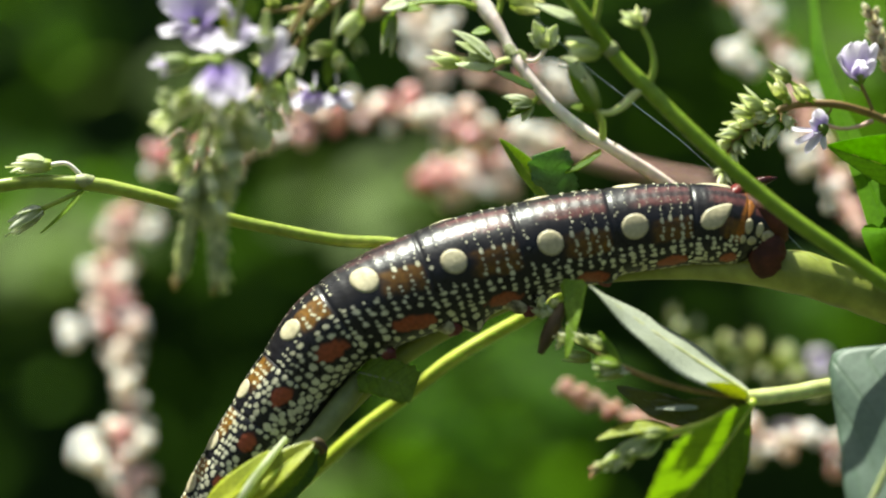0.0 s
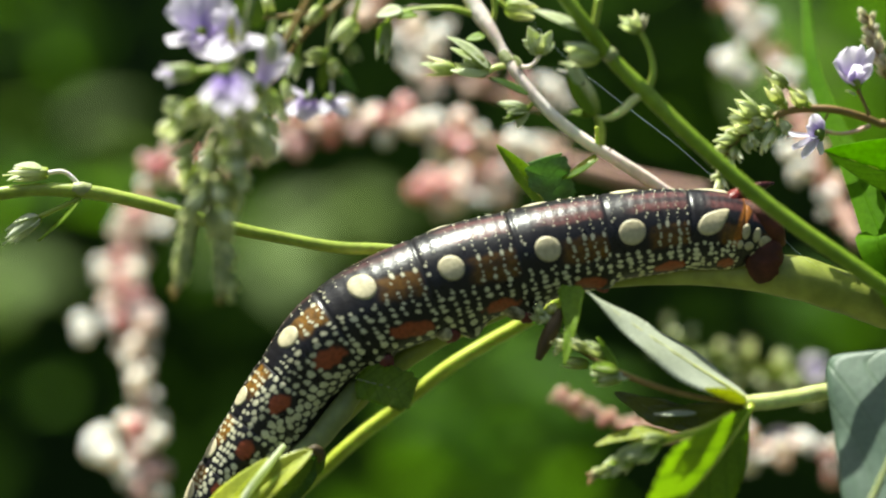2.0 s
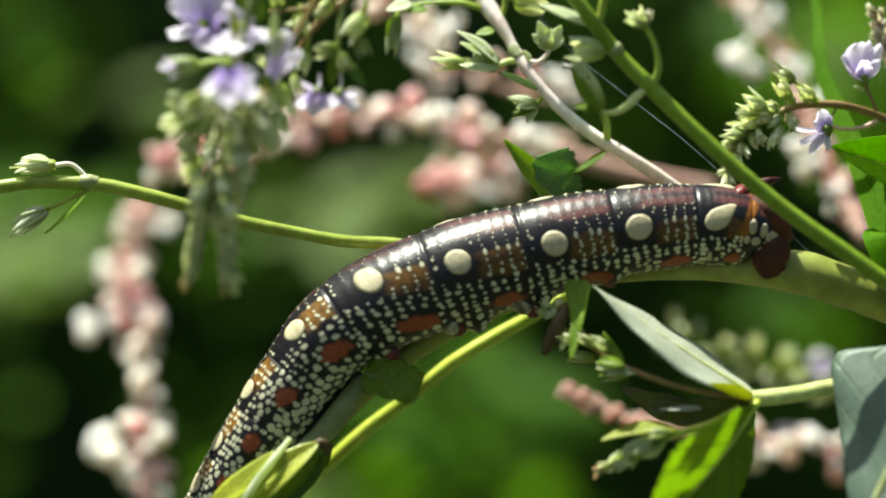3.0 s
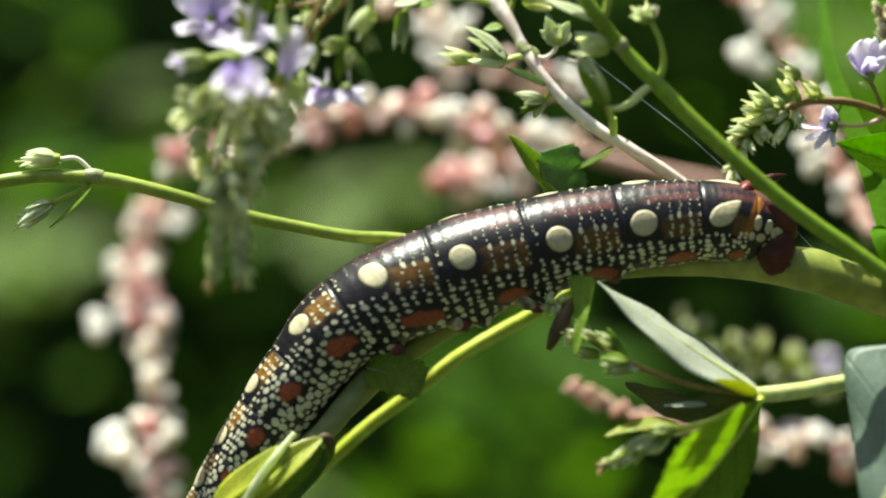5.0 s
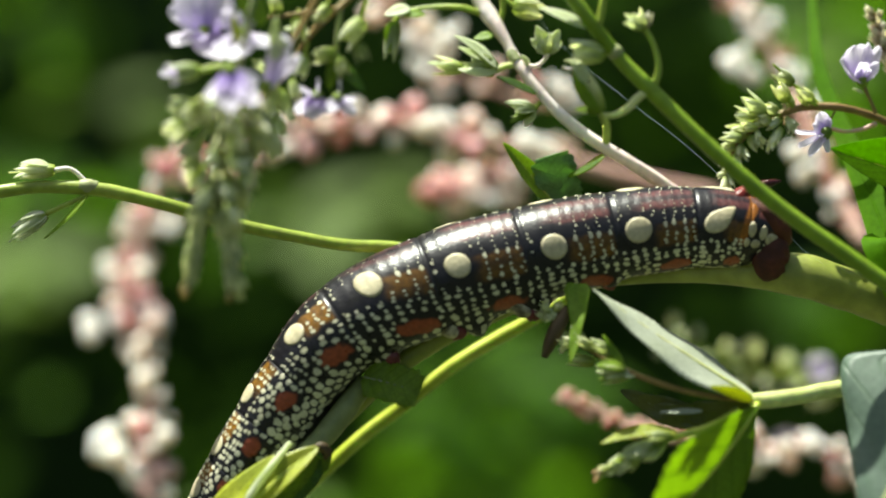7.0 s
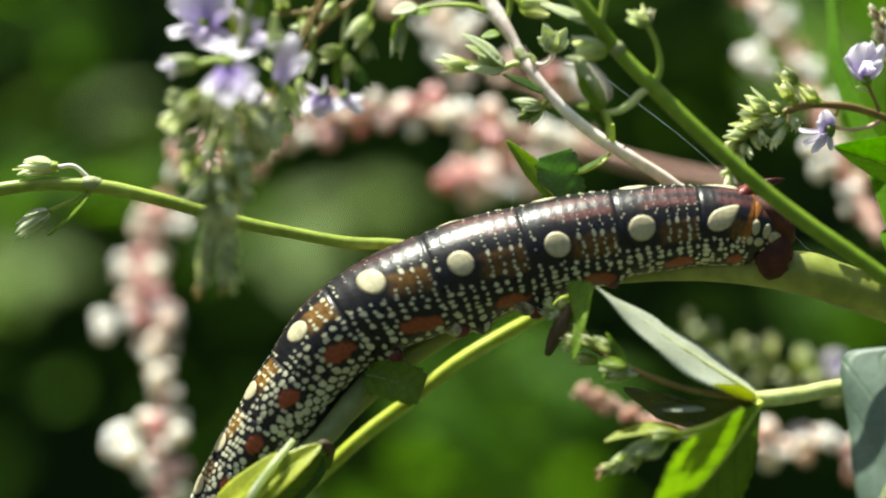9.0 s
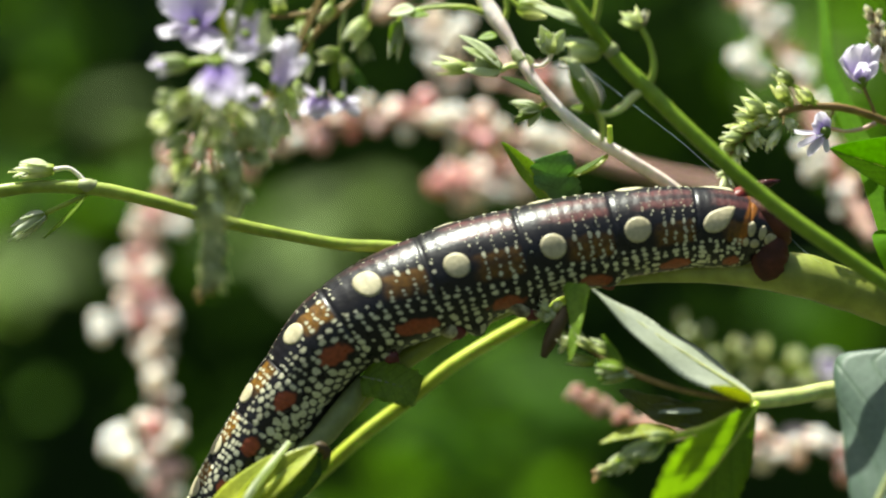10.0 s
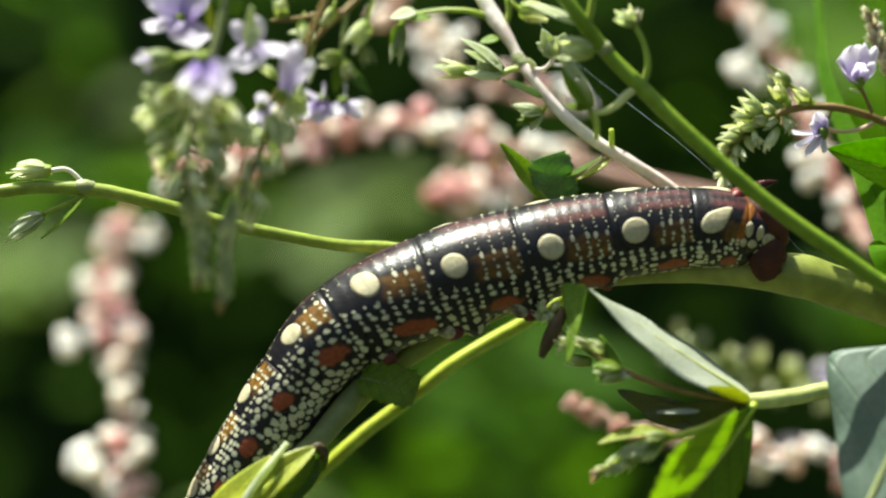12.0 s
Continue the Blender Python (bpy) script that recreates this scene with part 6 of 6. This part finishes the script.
def build_spikes():
    top = knotweed("knotweed_spike", "rosy and cream knotweed spike lying across, out of focus", [V(38.49, 63, 8.98), V(27.01, 61.25, 11.33), V(17.36, 61.25, 13.91), V(9.32, 61.25, 15.75), V(0.48, 61.25, 17.6), V(-6.75, 61.25, 19.37), V(-14.88, 63, 19.08), V(-24.58, 63, 17.46), V(-32.86, 64.75, 14.31), V(-42.46, 66.5, 12.76)], 3.38, 21, 1.93, (1.21, 0.8), 0.36, FLORET_M, ((V(12.31, 59.5, 15.66), 5.31), (V(-0.72, 59.5, 18.46), 4.18)))
    low = knotweed("knotweed_spike", "short cream and rose knotweed spike, out of focus", [V(19.05, 75.75, 16.95), V(13.15, 75.75, 14), V(8.14, 77.5, 11.53), V(3.06, 77.5, 9.84), V(-2.05, 79.25, 9.04)], 3.68, 22, 2.08, (0.96, 0.64), 0.0, FLORET_CREAM_M, ((V(5.17, 77.5, 10.94), 4.95), (V(8.56, 77.5, 13.23), 4.31), (V(3.06, 77.5, 8.99), 3.84), (V(12.31, 75.75, 15.09), 4.47), (V(10.2, 75.75, 11.89), 4.63), (V(6.83, 75.75, 9.19), 4), (V(0.08, 75.75, 9.53), 3.2)))
    up = knotweed("knotweed_spike", "cream knotweed cluster behind the pods, out of focus", [V(18.46, 66, 22.13), V(11.92, 66, 22.95), V(6.88, 67, 24.66), V(1.32, 68, 27.21), V(-2.64, 69, 29.78), V(-4.47, 70, 33.18), V(-7.8, 71, 36.61), V(-11.16, 72, 40.07)], 3.3, 23, 6.5, (0.5, 0.42), 0.1, FLORET_CREAM_M, ((V(-0.74, 66.5, 31.33), 4.9), (V(-3.19, 66, 28.01), 4.3), (V(-1.31, 66, 24.75), 3.8), (V(1.31, 67, 32.69), 3.6), (V(-5.59, 68, 32.47), 3.2), (V(15.95, 65, 24.34), 4.0), (V(18.07, 65, 23.04), 3.4), (V(13.47, 64, 15.5), 4.0)))
    left = knotweed("knotweed_spike", "upright cream and rose knotweed spike, out of focus", [V(-44.93, 56, -44.14), V(-44.54, 58.66, -36.58), V(-44.7, 61.32, -28.87), V(-45.04, 65.73, -21.14), V(-47.11, 70.14, -13.17), V(-49.74, 73.67, -6.61), V(-49.05, 77.19, 0.08), V(-47.85, 80.5, 6.51)], 3.0, 24, 1.6, (0.98, 0.65), 0.0, FLORET_CREAM_M, ((V(-44.82, 79.04, 3.67), 5.07), (V(-52.56, 70.58, -12.35), 6.05), (V(-46.32, 70.93, -11.7), 4.74), (V(-48.05, 60.65, -30.01), 8.51), (V(-52.47, 74.9, -4.29), 4.09), (V(-49.74, 78.95, 3.49), 4.42)))
    foot = left.location.copy()
    stem("stem", left, [foot, foot + V(-2, 6, -60), foot + V(4, 14, -220), Vector((foot.x + 0.01, foot.y + 0.02, -0.452))], [0.9, 1.0, 1.2, 1.4], STEM_ROSE)
    right = knotweed("knotweed_spike", "leaning rose and cream knotweed spike, out of focus", [V(57.18, 47.5, 1.61), V(55, 52.12, 7.87), V(53.62, 57.34, 12.77), V(51.34, 62.54, 20.27), V(49.88, 68.33, 26.41), V(46.46, 72.95, 33.5), V(42.83, 77, 39.87)], 1.93, 25, 2.41, (1.04, 0.8), 0.0, FLORET_DULL_M, ((V(43.33, 67.45, 27.58), 5.31), (V(47.03, 71.21, 33.31), 5.14), (V(45.14, 72.48, 35.29), 4.02), (V(50.9, 67.05, 26.97), 4.18), (V(53.22, 63.99, 22.39), 3.7), (V(50.88, 58.03, 13.76), 5.63), (V(53.99, 53.41, 7.28), 4.34)))
    small = knotweed("knotweed_spike", "small rosy knotweed spike in bud, out of focus", [V(39.9, 34.32, -24.04), V(34.06, 34.32, -23.68), V(28.94, 34.32, -22.58), V(23.82, 34.32, -21.7), V(18.71, 34.32, -19.29), V(15.05, 34.32, -17.76)], 1.32, 26, 0.66, (0.51, 0.44), 0.0, FLORET_DULL_M)
    cream = knotweed("knotweed_spike", "cream knotweed cluster beside speedwell flowers, out of focus", [V(61.27, 56, -32.29), V(56.19, 54.25, -28.18), V(51.49, 54.25, -26.21), V(46.78, 54.25, -26.61), V(41.28, 54.25, -27)], 2.98, 27, 2.04, (0.71, 0.63), 0.0, FLORET_CREAM_M, ((V(42.85, 54.25, -27.78), 4.08), (V(51.88, 54.25, -25.82), 3.61), (V(55.41, 54.25, -28.96), 3.92)))
    far = thing("speedwell_spray", V(55.62, 59.5, -22.29), "blurred speedwell spray with pale green buds", "flower sprig", "speedwell sprigs")
    raceme(far, [V(62.74, 63, -20.94), V(53.53, 61.25, -17.6), V(45.23, 59.5, -15.9), V(37.24, 59.5, -13.5), V(31.64, 59.5, -11.11)], [0.48, 0.48, 0.48, 0.4, 0.32], 2.88, 1.7, STEM, CALYX_M, 1.0, 0.7, 0.0, 8, 0.3)
    for p, pale in ((V(52.9, 57.75, -15.81), False), (V(48.42, 59.5, -26.29), False), (V(42.58, 57.75, -26.53), True)):
        flower(far, p, Vector((-0.2, -0.9, 0.3)), 2.24, pale, 0.3, 70)
    return top, low, up, left, right, small, cream, far


def build_silk():
    root = thing("spider_thread", V(29.33, 2, 10.36), "fine glinting strand of spider silk", "silk thread", "spider threads")
    # The bluish glint is built in: thicker middle stretch, teal silk colour.
    part("strand", tube(bmesh.new(), [V(7.9, 15.84, 32.06), V(14.24, 8, 23.48), V(21.14, 4, 17.25), V(26.64, 1, 12.55), V(32.13, -1, 7.37)], [0.003, 0.006, 0.017, 0.016, 0.004], 6, 6), SILK, root)
    root = thing("spider_thread", V(38.95, -2, 0.7), "fine glinting strand of spider silk", "silk thread", "spider threads")
    part("strand", tube(bmesh.new(), [V(38, -2, 2.28), V(39.9, -2, 0.25), V(42.11, -2, -1.33)], [0.012] * 3, 6, 6), SILK, root)


build_ground()
build_distance()
build_shrubs()
build_caterpillar()
build_host()
build_fork()
build_right_raceme()
build_silk()
front_stem = build_front_stem()
pale_sprig = build_pale_sprig()
spray = build_spray()
rear_spray = build_rear_spray()
back_spray = build_back_spray()
grass_blade, side_leaf, broad_leaf = build_right_leaves()
spike_top, spike_low, spike_up, spike_left, spike_right, spike_small, spike_cream, far_spray = build_spikes()


def motions():
    """The breeze: how far each sprig is off its first place, in millimetres right and up."""
    weeds, sheen = bpy.data.objects["weed_leaves"], bpy.data.objects["pale_leaves"]
    for ob, wide, lag in ((weeds, 9, 0.0), (sheen, 16, 1.1)):
        gust = [(0.6 * i, math.sin(1.7 * 0.6 * i + lag) + 0.5 * math.sin(3.9 * 0.6 * i + 2 * lag)) for i in range(21)]
        walk(ob, [(t, pose(0.001 * wide * (g - gust[0][1]), 0, 0.0004 * wide * (g - gust[0][1]))) for t, g in gust])
    pink = [
        (0, 0, 0), (0.5, -0.3, -0.12), (1, -0.37, -0.08), (1.5, -0.55, -0.31), (2, -0.41, -0.54), (2.5, -0.36, -0.07), (3, -0.22, -0.53), (5, 0.89, -0.59), (5.5, 0.81, -0.57), (6, 1.13, -0.48), (6.5, 0.86, -0.85), (7, 0.15, -1.02), (9, 2.4, 0.14), (9.5, 2.25, 0.24), (10, 1.77, -0.07), (10.5, 1.53, -0.37), (11, 1.07, -1.26), (11.5, 1.25, -1.1), (12, 1.73, -1.47)]
    left = [
        (0, 0, 0), (0.5, 0.55, 0.67), (1, 1.47, 1.11), (1.5, 1.95, 1.74), (2, 2.22, 1.88), (2.5, 2.44, 1.67), (3, 1.78, 0.82), (5, 2.62, 0.34), (5.5, 2.51, 0.15), (6, 2.37, 0.76), (6.5, -0.04, 0.02), (7, 2.31, 1.46), (9, 3.85, 1.43), (9.5, 3.41, 1.21), (10, 3.94, 1.54), (10.5, 0.75, 0.12), (11, 0.1, -0.04), (11.5, 0.12, 0.2), (12, -0.62, -0.6)]
    far = [
        (0, 0, 0), (0.5, -0.41, -0.05), (1, -0.34, -0.03), (1.5, -0.51, -0.35), (2, -0.37, -0.34), (2.5, -0.33, -0.05), (3, -0.36, -0.41), (5, -0.04, -0.45), (5.5, 0.02, -0.84), (6, 0, -0.51), (6.5, 0.1, -0.65), (7, -0.45, -0.77), (9, 1.34, -0.35), (9.5, 1.31, -0.28), (10, 0.87, -0.37), (10.5, 0.7, -0.69), (11, 0.17, -1.43), (11.5, 0.5, -1.45), (12, 0.71, -1.53)]
    hanging = [
        (0, 0, 0), (0.5, 0.86, -0.33), (1, 0.55, -0.02), (1.5, 0.6, 0.24), (2, 1.06, -0.2), (2.5, 0.73, -0.16), (3, 0.46, -0.12), (5, 0.53, 0), (5.5, 0.3, 0.13), (6, 0.19, 0.02), (6.5, -0.19, 0.03), (7, 0.65, -0.21), (9, 0.2, 0.14), (9.5, -0.45, 0.33), (10, -0.34, 0.37), (10.5, -0.8, 1.08), (11, -1.47, 0.85), (11.5, -1.42, 0.93), (12, -1.53, 0.99)]
    swing = [(0, 0), (1, 0.3), (2, 0.3), (3, -0.4), (5, -1.9), (6, 0.4), (7, -1.1), (9, 0), (10, 0.3), (11, -0.2), (12, 0.6)]
    rear = [(0, 0), (1, -0.5), (2, -0.6), (3, -0.9), (5, -4.0), (6, -2.3), (7, -1.1), (9, -2.3), (10, -3.0), (11, -5.2), (12, -6.2)]
    pale = [
        (0, 0, 0), (0.5, -0.24, 0.09), (1, -0.09, 0.02), (1.5, -0.13, -0.08), (2, -0.21, 0.02), (2.5, 0.02, 0.02), (3, 0.02, -0.03), (5, 0.29, -0.06), (5.5, 0.23, -0.05), (6, 0.32, -0.1), (6.5, 0.4, -0.1), (7, -0.06, -0.15), (9, 0.33, -0.21), (9.5, 0.71, -0.13), (10, 0.53, -0.19), (10.5, 0.41, -0.21), (11, 0.76, -0.35), (11.5, 0.82, -0.33), (12, 1.01, -0.52)]
    front = [
        (0, 0, 0), (0.5, 0.25, -0.03), (1, 0.11, 0.09), (1.5, 0.16, 0.15), (2, 0.27, 0.06), (2.5, 0.11, 0.08), (3, 0.01, 0.07), (5, -0.01, 0.1), (5.5, -0.07, 0.19), (6, -0.09, 0.19), (6.5, -0.2, 0.18), (7, 0.12, 0.1), (9, -0.07, 0.26), (9.5, -0.19, 0.23), (10, -0.26, 0.26), (10.5, -0.28, 0.37), (11, -0.62, 0.39), (11.5, -0.66, 0.48), (12, -0.68, 0.51)]
    broad = [
        (0, 0, 0), (0.5, 0.03, -0.15), (1, -0.03, -0.04), (1.5, -0.24, 0.06), (2, -0.13, -0.03), (2.5, -0.16, 0.02), (3, -0.18, -0.02), (5, 0.62, -0.1), (5.5, 0.45, -0.12), (6, 0.33, -0.1), (6.5, 0.21, -0.11), (7, 0.75, -0.15), (9, 0.41, 0.05), (9.5, -0.11, 0), (10, 0.1, -0.08), (10.5, -0.14, 0.09), (11, -0.53, 0.23), (11.5, -0.33, 0.29), (12, -0.42, 0.24)]
    for obs, rows in (((spike_top, spike_low, spike_up), pink), ((spike_left,), left), ((spike_right, spike_small, spike_cream, far_spray, grass_blade), far),
                      ((pale_sprig, back_spray), pale), ((front_stem,), front), ((broad_leaf,), broad)):
        for ob in obs:
            home = ob.location.copy()
            walk(ob, [(t, pose(home.x + 0.001 * x, home.y, home.z + 0.001 * z)) for t, x, z in rows])
    # the hanging sprays also swing from their upper ends, in degrees
    for ob, rows, turns in ((spray, hanging, swing), (rear_spray, pale, rear)):
        home = ob.location.copy()
        when, angle = [t for t, a in turns], [a for t, a in turns]
        walk(ob, [(t, pose(home.x + 0.001 * x, home.y, home.z + 0.001 * z, 0, float(np.interp(t, when, angle)), 0)) for t, x, z in rows])


motions()
